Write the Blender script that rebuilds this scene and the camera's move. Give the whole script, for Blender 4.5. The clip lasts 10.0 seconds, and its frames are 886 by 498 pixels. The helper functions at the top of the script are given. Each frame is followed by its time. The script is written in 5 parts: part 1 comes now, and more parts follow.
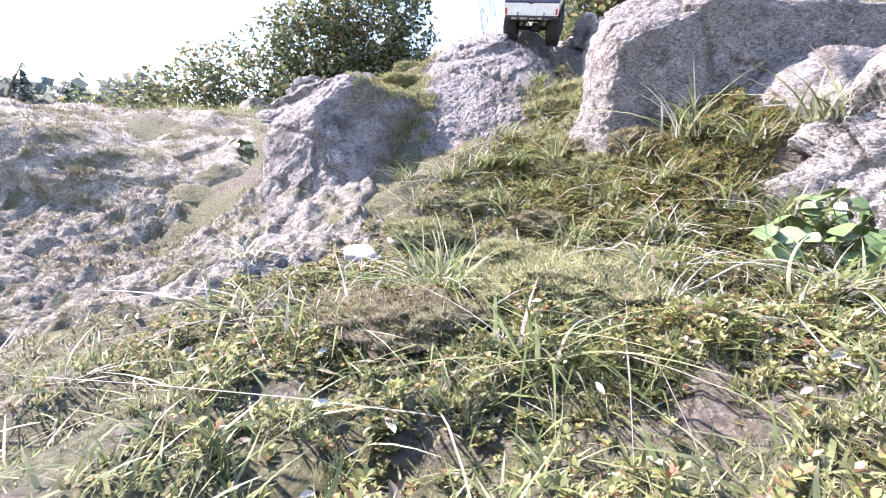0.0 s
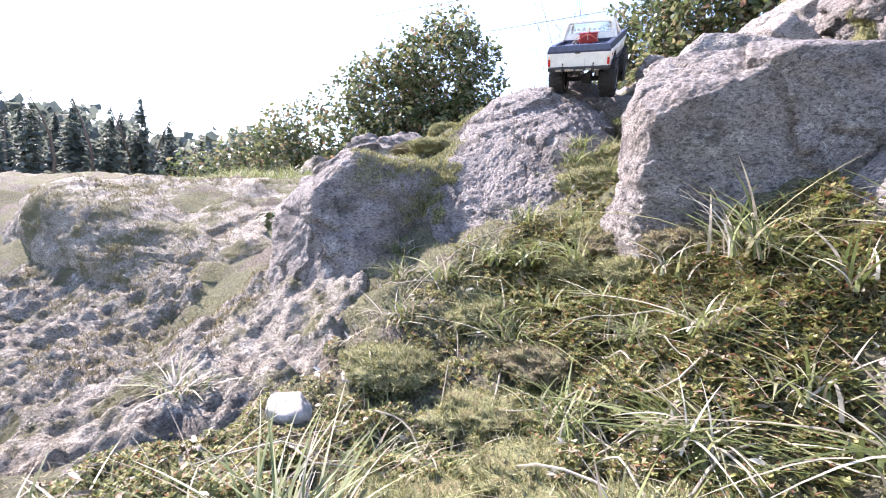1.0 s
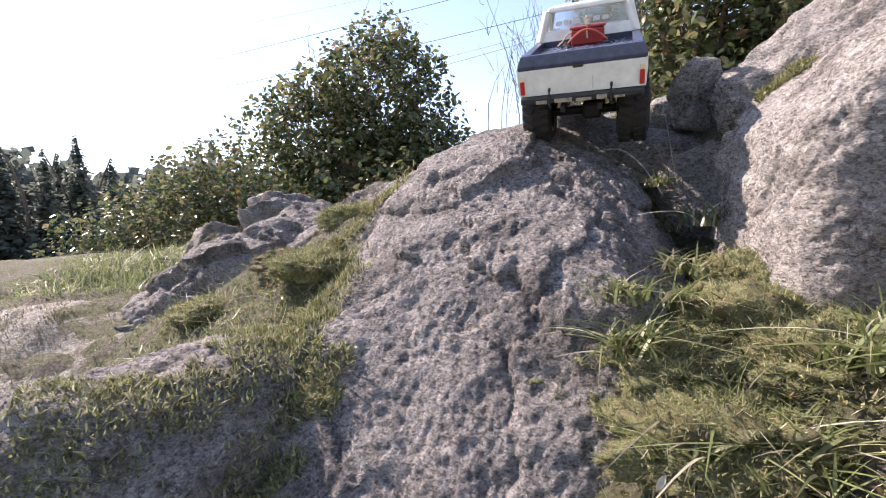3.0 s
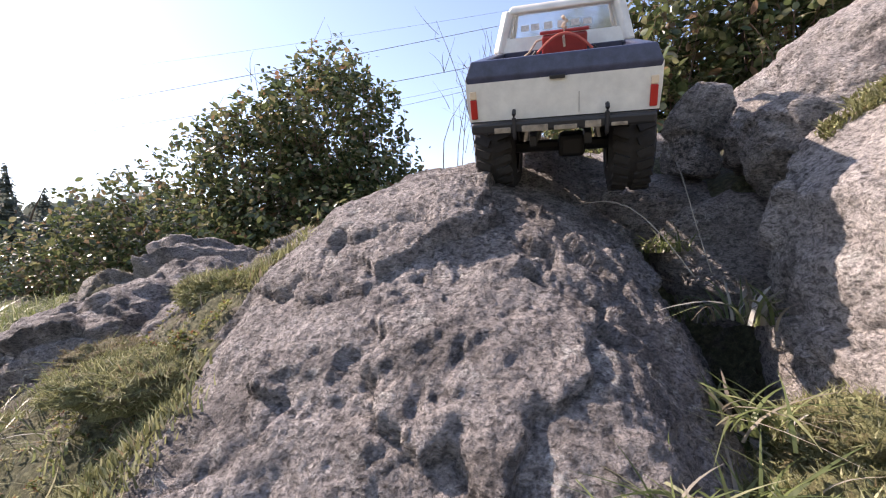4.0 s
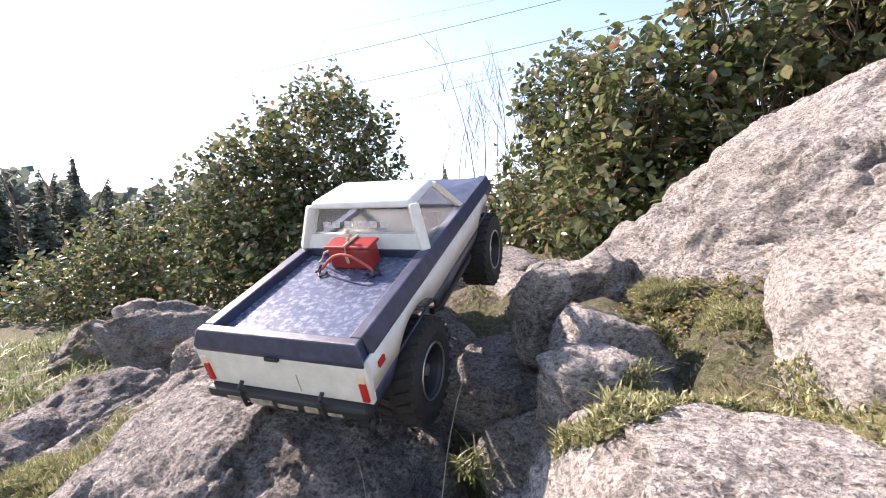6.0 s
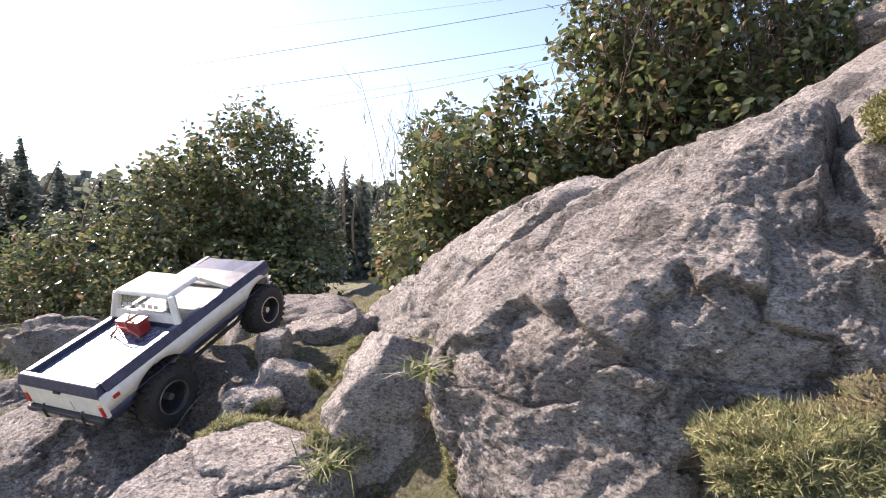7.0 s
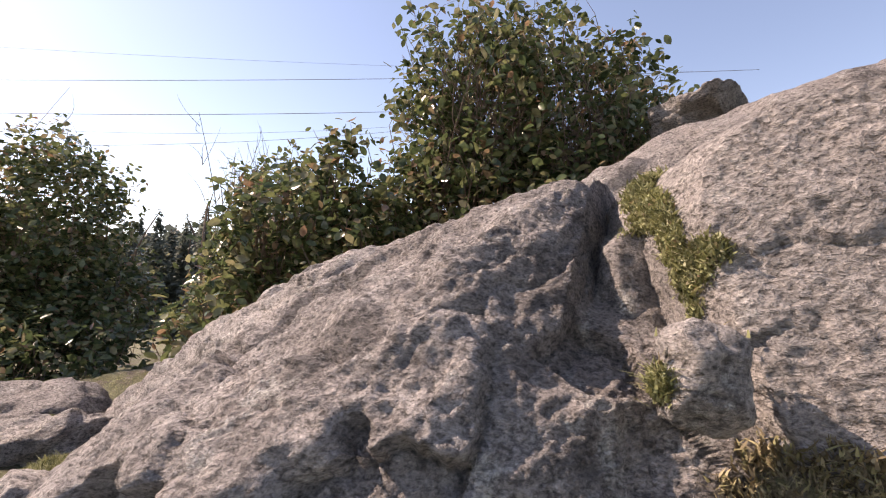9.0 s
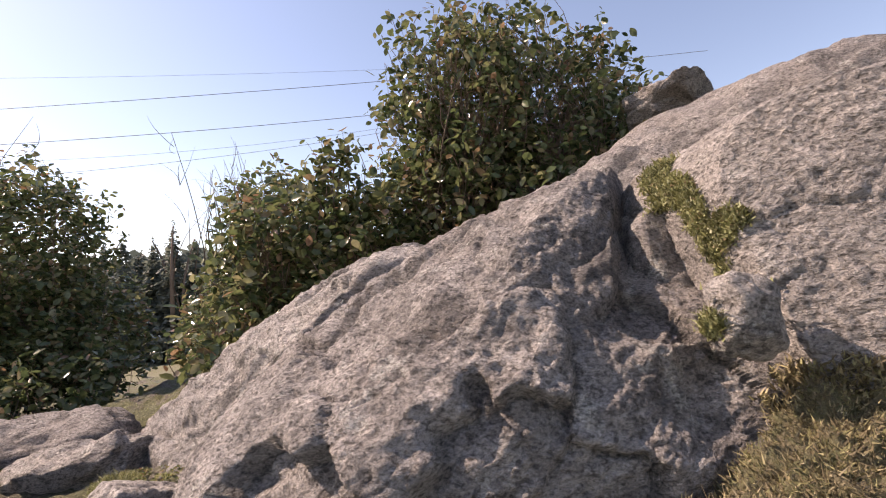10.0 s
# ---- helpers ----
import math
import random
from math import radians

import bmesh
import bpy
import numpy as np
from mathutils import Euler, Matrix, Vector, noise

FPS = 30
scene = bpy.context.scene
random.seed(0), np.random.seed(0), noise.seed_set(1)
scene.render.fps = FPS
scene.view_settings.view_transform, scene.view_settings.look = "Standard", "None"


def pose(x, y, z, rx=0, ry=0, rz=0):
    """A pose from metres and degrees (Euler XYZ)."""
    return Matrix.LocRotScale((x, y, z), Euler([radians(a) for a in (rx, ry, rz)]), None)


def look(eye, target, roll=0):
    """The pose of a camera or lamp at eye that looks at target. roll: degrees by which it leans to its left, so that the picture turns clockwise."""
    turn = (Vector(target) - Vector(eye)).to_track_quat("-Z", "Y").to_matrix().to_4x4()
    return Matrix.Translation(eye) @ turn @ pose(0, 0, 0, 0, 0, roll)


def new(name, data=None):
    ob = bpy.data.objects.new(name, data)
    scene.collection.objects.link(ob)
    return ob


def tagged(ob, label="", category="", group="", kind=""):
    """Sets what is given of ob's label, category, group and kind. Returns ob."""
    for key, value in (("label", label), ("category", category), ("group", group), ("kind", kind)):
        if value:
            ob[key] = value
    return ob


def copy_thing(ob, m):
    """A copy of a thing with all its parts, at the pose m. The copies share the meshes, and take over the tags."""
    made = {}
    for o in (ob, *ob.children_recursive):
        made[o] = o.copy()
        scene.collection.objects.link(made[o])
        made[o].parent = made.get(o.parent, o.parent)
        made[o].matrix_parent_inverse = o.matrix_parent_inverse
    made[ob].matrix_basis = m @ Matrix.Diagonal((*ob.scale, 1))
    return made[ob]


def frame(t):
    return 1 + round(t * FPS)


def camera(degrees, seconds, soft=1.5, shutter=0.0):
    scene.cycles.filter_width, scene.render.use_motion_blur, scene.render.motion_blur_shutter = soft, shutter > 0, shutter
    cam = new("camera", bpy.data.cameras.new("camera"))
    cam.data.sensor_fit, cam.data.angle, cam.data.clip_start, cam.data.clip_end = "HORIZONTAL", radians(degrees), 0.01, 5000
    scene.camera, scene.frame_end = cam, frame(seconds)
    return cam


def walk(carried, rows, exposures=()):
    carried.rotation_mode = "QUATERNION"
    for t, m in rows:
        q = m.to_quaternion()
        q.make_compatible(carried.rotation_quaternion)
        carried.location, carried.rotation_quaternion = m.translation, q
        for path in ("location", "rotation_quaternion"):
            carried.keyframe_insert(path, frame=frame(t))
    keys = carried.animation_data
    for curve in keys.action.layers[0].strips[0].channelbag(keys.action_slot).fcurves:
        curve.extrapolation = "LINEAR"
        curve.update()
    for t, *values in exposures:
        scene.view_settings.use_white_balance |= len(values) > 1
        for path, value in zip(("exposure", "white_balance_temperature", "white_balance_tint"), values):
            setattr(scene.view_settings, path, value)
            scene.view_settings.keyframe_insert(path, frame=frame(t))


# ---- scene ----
cam = camera(88.5, 10.0, 1.1)
PATH = [
    (0, (0.001, -0.003, 0.454), (-0.0981, 0.9809, 0.3047), 3.11),
    (0.5, (0.091, 0.119, 0.499), (-0.1073, 1.0918, 0.3768), 1.91),
    (1, (0.156, 0.251, 0.597), (-0.1408, 1.2017, 0.5117), 2.27),
    (1.5, (0.141, 0.438, 0.632), (-0.1409, 1.3940, 0.5465), -0.75),
    (2, (0.150, 0.613, 0.720), (-0.1230, 1.5703, 0.6245), 0.17),
    (2.2, (0.151, 0.675, 0.792), (-0.1209, 1.6332, 0.7069), -0.22),
    (3.3, (0.010, 1.138, 0.891), (-0.2100, 2.1115, 0.8308), -4.09),
    (3.5, (0.006, 1.189, 0.901), (-0.1888, 2.1682, 0.8506), -3.39),
    (4, (0.036, 1.314, 0.934), (-0.1059, 2.3036, 0.9417), -2.73),
    (4.5, (0.106, 1.385, 0.994), (-0.0743, 2.3688, 1.0080), -0.47),
    (5, (0.179, 1.456, 1.050), (-0.0311, 2.4334, 1.0596), 0.87),
    (5.5, (0.209, 1.488, 1.122), (-0.0404, 2.4564, 1.1043), -2.64),
    (5.7, (0.231, 1.494, 1.154), (-0.0127, 2.4643, 1.1364), -2.53),
    (6.8, (0.847, 1.092, 1.377), (0.6590, 2.0734, 1.3331), -1.69),
    (7, (0.895, 1.134, 1.384), (0.7279, 2.1191, 1.3575), -0.05),
    (7.5, (0.987, 1.210, 1.382), (0.8948, 2.2057, 1.3924), 3.27),
    (8, (1.043, 1.277, 1.399), (1.0095, 2.2757, 1.4418), 2.95),
    (8.5, (1.070, 1.315, 1.418), (1.0951, 2.3129, 1.4844), 2.47),
    (9, (1.080, 1.329, 1.434), (1.1792, 2.3198, 1.5287), 1.42),
    (9.5, (1.056, 1.309, 1.402), (1.2013, 2.2946, 1.4864), -2.21),
    (10, (0.984, 1.276, 1.421), (1.1380, 2.2591, 1.5144), -3.97),
]
walk(cam, [(t, look(eye, target, roll)) for t, eye, target, roll in PATH], [(0.0, 2.22, 6350, 25), (0.6, 2.17, 6400, 25), (1.2, 1.92, 6550, 24), (2.2, 1.57, 6850, 23), (3.5, 1.06, 7100, 23), (4.0, 1.0, 7150, 24), (5.0, 1.3, 7250, 24), (5.7, 1.48, 7250, 23), (7.0, 1.28, 7350, 22), (8.0, 1.05, 7700, 24), (10.0, 0.82, 8100, 26)])

# ---- light ----
SUN_AZ, SUN_EL = 71.0, 43.0  # degrees left of +y, degrees above the horizon
to_sun = Vector((-math.sin(radians(SUN_AZ)) * math.cos(radians(SUN_EL)), math.cos(radians(SUN_AZ)) * math.cos(radians(SUN_EL)), math.sin(radians(SUN_EL))))
world = bpy.data.worlds.new("sky")
scene.world = world
world.use_nodes = True
wn, wl = world.node_tree.nodes, world.node_tree.links
sky = wn.new("ShaderNodeTexSky")
sky.sky_type, sky.sun_disc = "NISHITA", False
sky.sun_elevation, sky.sun_rotation = radians(SUN_EL), radians(-SUN_AZ)
sky.air_density, sky.dust_density, sky.ozone_density = 1.0, 0.5, 1.6
wl.new(sky.outputs[0], wn["Background"].inputs[0])
wn["Background"].inputs[1].default_value = 0.15
sun = new("sun", bpy.data.lights.new("sun", "SUN"))
sun.data.energy, sun.data.angle, sun.data.color = 4.8, radians(0.53), (1.0, 0.935, 0.85)
sun.matrix_world = look(to_sun * 50, (0, 0, 0))


# ---- material helpers ----
def material(name):
    m = bpy.data.materials.new(name)
    m.use_nodes = True
    return m, m.node_tree.nodes, m.node_tree.links, m.node_tree.nodes["Principled BSDF"]


def add(nodes, kind, **values):
    n = nodes.new(kind)
    for key, value in values.items():
        n.inputs[key.replace("_", " ")].default_value = value
    return n


def ramp(nodes, stops):
    r = nodes.new("ShaderNodeValToRGB")
    e = r.color_ramp.elements
    while len(e) < len(stops):
        e.new(0.5)
    for i, (p, c) in enumerate(stops):
        e[i].position, e[i].color = p, (*c, 1)
    return r


def mixed(nodes, links, fac, a, b, mode="MIX"):
    """A colour mix; a and b are sockets or colours, fac a socket or a number."""
    m = nodes.new("ShaderNodeMix")
    m.data_type, m.blend_type = "RGBA", mode
    for value, slot in ((fac, 0), (a, 6), (b, 7)):
        if isinstance(value, bpy.types.NodeSocket):
            links.new(value, m.inputs[slot])
        elif slot == 0:
            m.inputs[0].default_value = value
        else:
            m.inputs[slot].default_value = (*value, 1)
    return m.outputs[2]


def plain(name, color, rough=0.5, metal=0.0, grain=0.0, scale=40.0, bump=0.0):
    m, n, l, b = material(name)
    b.inputs["Roughness"].default_value, b.inputs["Metallic"].default_value = rough, metal
    if grain or bump:
        co = n.new("ShaderNodeTexCoord")
        tex = add(n, "ShaderNodeTexNoise", Scale=scale, Detail=6.0, Roughness=0.65)
        l.new(co.outputs["Object"], tex.inputs["Vector"])
        dark, light = [max(0, c * (1 - grain)) for c in color], [min(1, c * (1 + grain)) for c in color]
        r = ramp(n, [(0.3, dark), (0.7, light)])
        l.new(tex.outputs["Fac"], r.inputs[0])
        l.new(r.outputs[0], b.inputs["Base Color"])
        if bump:
            bp = add(n, "ShaderNodeBump", Strength=bump, Distance=0.002)
            l.new(tex.outputs["Fac"], bp.inputs["Height"])
            l.new(bp.outputs[0], b.inputs["Normal"])
    else:
        b.inputs["Base Color"].default_value = (*color, 1)
    return m


def granite(name, light, dark, stain, moss_amount, bumpy=1.0, stained=1.0):
    """Weathered granite: broad stains, pale and dark lichen, knobbly crystals with darker gaps between them."""
    m, n, l, b = material(name)
    co = n.new("ShaderNodeTexCoord")
    bedded = n.new("ShaderNodeMapping")
    bedded.inputs["Scale"].default_value = (1.0, 1.0, 1.7)
    bedded.inputs["Rotation"].default_value = (0.25, -0.45, 0.0)
    l.new(co.outputs["Object"], bedded.inputs["Vector"])

    def noise(scale, detail, rough, flat=True, warp=0.0):
        t = add(n, "ShaderNodeTexNoise", Scale=scale, Detail=detail, Roughness=rough, Distortion=warp)
        l.new(bedded.outputs[0] if flat else co.outputs["Object"], t.inputs["Vector"])
        return t.outputs["Fac"]

    def stops(source, rows):
        r = ramp(n, rows)
        l.new(source, r.inputs[0])
        return r.outputs[0]

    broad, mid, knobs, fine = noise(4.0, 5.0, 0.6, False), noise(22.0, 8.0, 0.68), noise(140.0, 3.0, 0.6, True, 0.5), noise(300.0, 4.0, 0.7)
    c = stops(mid, [(0.32, dark), (0.5, [0.45 * a + 0.55 * k for a, k in zip(dark, light)]), (0.66, light)])
    c = mixed(n, l, stops(broad, [(0.40, (0, 0, 0)), (0.62, (0.7, 0.7, 0.7))]), c, mixed(n, l, 0.75, c, stain))
    black = stops(noise(9.0, 9.0, 0.76, False), [(0.53, (0, 0, 0)), (0.60, (0.62 * stained,) * 3)])
    c = mixed(n, l, black, c, (0.075, 0.068, 0.064))
    pale = stops(noise(15.0, 9.0, 0.8, False), [(0.565, (0, 0, 0)), (0.625, (0.6 * stained,) * 3)])
    c = mixed(n, l, pale, c, (0.60, 0.59, 0.55))
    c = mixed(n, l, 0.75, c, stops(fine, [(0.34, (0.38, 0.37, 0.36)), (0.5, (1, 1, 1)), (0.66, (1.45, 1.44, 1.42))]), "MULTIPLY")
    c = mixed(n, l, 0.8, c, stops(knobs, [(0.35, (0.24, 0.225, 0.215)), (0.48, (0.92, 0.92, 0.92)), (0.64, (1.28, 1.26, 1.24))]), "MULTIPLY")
    if moss_amount:
        rm = stops(fine, [(0.3, (0.06, 0.06, 0.03)), (0.7, (0.20, 0.19, 0.085))])
        c = mixed(n, l, stops(noise(5.0, 9.0, 0.75, False), [(0.62 - 0.2 * moss_amount, (0, 0, 0)), (0.70 - 0.2 * moss_amount, (1, 1, 1))]), c, rm)
    l.new(c, b.inputs["Base Color"])
    b.inputs["Roughness"].default_value = 0.86
    last = None
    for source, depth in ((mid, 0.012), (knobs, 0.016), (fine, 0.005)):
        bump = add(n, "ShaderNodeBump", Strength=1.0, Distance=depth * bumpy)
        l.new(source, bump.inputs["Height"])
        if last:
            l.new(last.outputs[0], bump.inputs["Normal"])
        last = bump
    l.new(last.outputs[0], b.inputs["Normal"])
    return m


def leafy(name, tones, rough=0.35, through_light=0.25):
    """Leaves and blades: one tone for each leaf, with some light coming through."""
    m, n, l, b = material(name)
    geo = n.new("ShaderNodeNewGeometry")
    r = ramp(n, tones)
    l.new(geo.outputs["Random Per Island"], r.inputs[0])
    co = n.new("ShaderNodeTexCoord")
    tex = add(n, "ShaderNodeTexNoise", Scale=60.0, Detail=3.0)
    l.new(co.outputs["Object"], tex.inputs["Vector"])
    v = ramp(n, [(0.3, (0.7, 0.7, 0.7)), (0.7, (1.2, 1.2, 1.1))])
    l.new(tex.outputs["Fac"], v.inputs[0])
    c = mixed(n, l, 1.0, r.outputs[0], v.outputs[0], "MULTIPLY")
    l.new(c, b.inputs["Base Color"])
    b.inputs["Roughness"].default_value = rough
    if through_light:
        tr = n.new("ShaderNodeBsdfTranslucent")
        l.new(c, tr.inputs[0])
        mx = n.new("ShaderNodeMixShader")
        mx.inputs[0].default_value = through_light
        l.new(b.outputs[0], mx.inputs[1])
        l.new(tr.outputs[0], mx.inputs[2])
        l.new(mx.outputs[0], n["Material Output"].inputs[0])
    return m


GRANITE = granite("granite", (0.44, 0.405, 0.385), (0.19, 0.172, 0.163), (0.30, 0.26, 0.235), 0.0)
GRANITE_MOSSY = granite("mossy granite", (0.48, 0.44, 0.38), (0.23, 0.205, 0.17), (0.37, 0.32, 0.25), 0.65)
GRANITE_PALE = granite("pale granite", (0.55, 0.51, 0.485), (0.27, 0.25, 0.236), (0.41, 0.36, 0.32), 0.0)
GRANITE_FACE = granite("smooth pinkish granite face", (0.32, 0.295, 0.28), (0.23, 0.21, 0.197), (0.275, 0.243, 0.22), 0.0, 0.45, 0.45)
SALAL = leafy("salal leaves", [(0.0, (0.05, 0.075, 0.036)), (0.4, (0.105, 0.135, 0.06)), (0.68, (0.17, 0.185, 0.085)), (0.88, (0.25, 0.235, 0.14)), (1.0, (0.25, 0.145, 0.095))], 0.2, 0.42)
WHITE_STONE = plain("white quartz stone", (0.32, 0.30, 0.275), 0.85, 0, 0.45, 90, 0.6)
BARK = plain("brown bark", (0.13, 0.09, 0.065), 0.8, 0, 0.4, 60)


# ---- shape helpers ----
def lattice(ix, iy, iz, seed):
    h = (ix * 374761393 + iy * 668265263 + iz * 1274126177 + seed * 974634777) & 0xFFFFFFFF
    h = ((h ^ (h >> 13)) * 1274126177) & 0xFFFFFFFF
    return ((h ^ (h >> 16)) & 0xFFFF) / 65535.0


def vnoise(p, seed=0):
    """Smooth noise, -1 to 1, at rows of points."""
    i = np.floor(p).astype(np.int64)
    f = p - i
    f = f * f * (3 - 2 * f)
    out = 0.0
    for dx in (0, 1):
        for dy in (0, 1):
            for dz in (0, 1):
                w = (f[:, 0] if dx else 1 - f[:, 0]) * (f[:, 1] if dy else 1 - f[:, 1]) * (f[:, 2] if dz else 1 - f[:, 2])
                out = out + w * lattice(i[:, 0] + dx, i[:, 1] + dy, i[:, 2] + dz, seed)
    return out * 2 - 1


def fbm(p, octaves, seed=0, gain=0.5):
    out, amp = 0.0, 1.0
    for k in range(octaves):
        out = out + amp * vnoise(p * 2.03**k + 17.3 * k, seed + k)
        amp *= gain
    return out


def facets(p, seed, crack=0.08):
    """Broken rock: tilted steps of random cells, with grooves along their joints."""
    i0 = np.floor(p).astype(np.int64)
    f1, f2, step = np.full(len(p), 9.0), np.full(len(p), 9.0), np.zeros(len(p))
    for dx in (-1, 0, 1):
        for dy in (-1, 0, 1):
            for dz in (-1, 0, 1):
                c = i0 + np.array([dx, dy, dz])
                h = [lattice(c[:, 0], c[:, 1], c[:, 2], seed + k) for k in range(6)]
                d = p - c - np.stack(h[:3], 1)
                r = np.sqrt((d * d).sum(1))
                near = r < f1
                f2 = np.where(near, f1, np.minimum(f2, r))
                f1 = np.where(near, r, f1)
                step = np.where(near, h[3] * 2 - 1 + 0.9 * (d[:, 0] * (h[4] * 2 - 1) + d[:, 2] * (h[5] * 2 - 1)), step)
    return step - 0.35 * np.clip(1 - (f2 - f1) / crack, 0, 1)


def smooth(v):
    v = np.clip(v, 0.0, 1.0)
    return v * v * (3 - 2 * v)


def mesh_of(name, verts, faces, mat, shade=True):
    me = bpy.data.meshes.new(name)
    me.from_pydata(np.asarray(verts).tolist(), [], faces if isinstance(faces, list) else faces.tolist())
    me.materials.append(mat)
    if shade:
        me.polygons.foreach_set("use_smooth", [True] * len(me.polygons))
    me.update()
    return me


def part(name, bm, mat, parent, label="", shade=False):
    me = bpy.data.meshes.new(name)
    bm.to_mesh(me)
    bm.free()
    me.materials.append(mat)
    if shade:
        me.polygons.foreach_set("use_smooth", [True] * len(me.polygons))
    ob = new(name, me)
    ob.parent = parent
    if label:
        ob["label"] = label
    return ob


SPHERES = {}


def sphere(sub):
    if sub not in SPHERES:
        bm = bmesh.new()
        bmesh.ops.create_icosphere(bm, subdivisions=sub, radius=1.0)
        v = np.array([x.co for x in bm.verts])
        f = np.array([[x.index for x in face.verts] for face in bm.faces])
        bm.free()
        SPHERES[sub] = (v / np.linalg.norm(v, axis=1)[:, None], f)
    return SPHERES[sub]


SURFACES = []  # the vertices of each rock


def boulder(name, centre, size, turn, seed, mat, label, sub=6, box=0.35, rough=0.12, cuts=5, group="boulders", cut_depth=0.8, relief=1.0, planes=()):
    """A weathered boulder: a rounded block with a few flat faces, lumps, pits and fine relief. planes: broken faces (a point, the outward direction and, where the face ends in a ledge, its height)."""
    v, f = sphere(sub)
    rng = np.random.default_rng(seed)
    power = 2 + 4 * box
    p = v / (np.abs(v) ** power).sum(1)[:, None] ** (1 / power)
    for _ in range(cuts):
        d = rng.normal(size=3)
        d /= np.linalg.norm(d)
        over = np.maximum(p @ d - rng.uniform(cut_depth, cut_depth + 0.15), 0)
        p = p - 0.85 * over[:, None] * d
    s = np.array(size)
    chip = 0.05 * s.mean() / 2 ** (sub - 1)
    turned = np.array(pose(0, 0, 0, *turn).to_3x3())
    w = (p * s) @ turned.T + np.array(centre)
    for x, y, z, nx, ny, nz, *floor in planes:
        d = np.array([nx, ny, nz]) / math.sqrt(nx * nx + ny * ny + nz * nz)
        over = np.maximum((w - np.array([x, y, z])) @ d, 0)
        if floor:
            over = over * smooth((w[:, 2] - floor[0] - 0.25 * (w[:, 0] - x)) / 0.035)
        w = w - 0.9 * over[:, None] * d
    q = (w - np.array(centre)) @ turned
    out = v / s
    out /= np.linalg.norm(out, axis=1)[:, None]
    low = fbm(q * 1.1 / s.mean() + seed * 3.1, 3, seed)
    warp = 0.25 * np.stack([fbm(q * 9.0 + 5 * k, 3, seed + 30 + k) for k in range(3)], 1)
    grain = np.array([1.0, 1.0, 1.9])
    lean = q @ np.array([[1, 0, 0.35], [0, 1, 0], [-0.35, 0, 1]])
    large = facets(lean * grain * 4.5 + warp, seed + 40, 0.05)
    fine = 0.5 - 1.5 * np.abs(fbm(q * np.array([60.0, 60.0, 100.0]) + 0.5 * fbm(q * 25.0, 2, seed + 90)[:, None], 3, seed + 80, 0.6))
    bumps = np.abs(fbm(q * np.array([42.0, 42.0, 60.0]), 2, seed + 140)) - 0.4
    pit = np.minimum(fbm(q * np.array([170.0, 170.0, 210.0]), 2, seed + 120), -0.02)
    mid = fbm(q * np.array([16.0, 16.0, 24.0]), 3, seed + 50)
    q = q + out * (rough * s.mean() * low + relief * (0.010 * large + 0.006 * mid + 0.0025 * bumps) + (0.3 + 0.7 * min(relief, 1.0)) * (0.0022 * fine + 0.0022 * pit))[:, None]
    q = q + out * np.clip(rng.normal(size=len(q)), -2, 1.2)[:, None] * chip * relief
    q = q @ turned.T + np.array(centre)
    ob = new(name, mesh_of(name, q - np.array(centre), f, mat))
    ob.location = centre
    tagged(ob, label, "rock", group)
    SURFACES.append(q)
    return ob


# ---- ground ----
def ground_height(x, y):
    x, y = np.asarray(x, float), np.asarray(y, float)
    left = 0.20 + 0.13 * smooth((y - 0.9) / 0.4) * (1 - 0.5 * smooth((y - 2.2) / 0.6))
    z = 0.30 + 0.72 * smooth((y - 0.7) / 1.4) - left * smooth(-x / 1.1) + (0.29 - 0.16 * smooth((0.95 - y) / 0.4)) * np.clip(x, 0, 2.2)
    z = z + 0.10 * smooth((x - 0.15) / 0.25) * smooth((y - 0.6) / 0.25) * smooth((1.4 - y) / 0.4)
    z = z - 0.24 * np.exp(-(((x - 0.24) / 0.22) ** 2) - ((y - 1.80) / 0.30) ** 2) - 0.07 * smooth((x - 0.25) / 0.3) * smooth((y - 1.5) / 0.3)
    z = z - 0.17 * np.exp(-(((x - 0.25) / 0.13) ** 2) - ((y - 1.93) / 0.15) ** 2)
    z = z - 0.17 * np.exp(-(((x + 0.13) / 0.22) ** 2) - ((y - 1.52) / 0.17) ** 2)
    r = np.hypot(x, y - 2.0)
    return z - 3.2 * smooth((r - 3.4) / 12.0)


def ground_top(x, y):
    """The ground with its lumps."""
    z = ground_height(x, y)
    p = np.stack([x, y, 0 * x], 1)
    near = 1 - smooth((np.hypot(x, y - 1.5) - 3.0) / 5.0)
    return z + near * (0.03 * fbm(p * 4.0, 3, 5) + 0.022 * fbm(p * 20.0, 4, 9, 0.62)) + (1 - near) * 0.4 * fbm(p * 0.15, 3, 3)


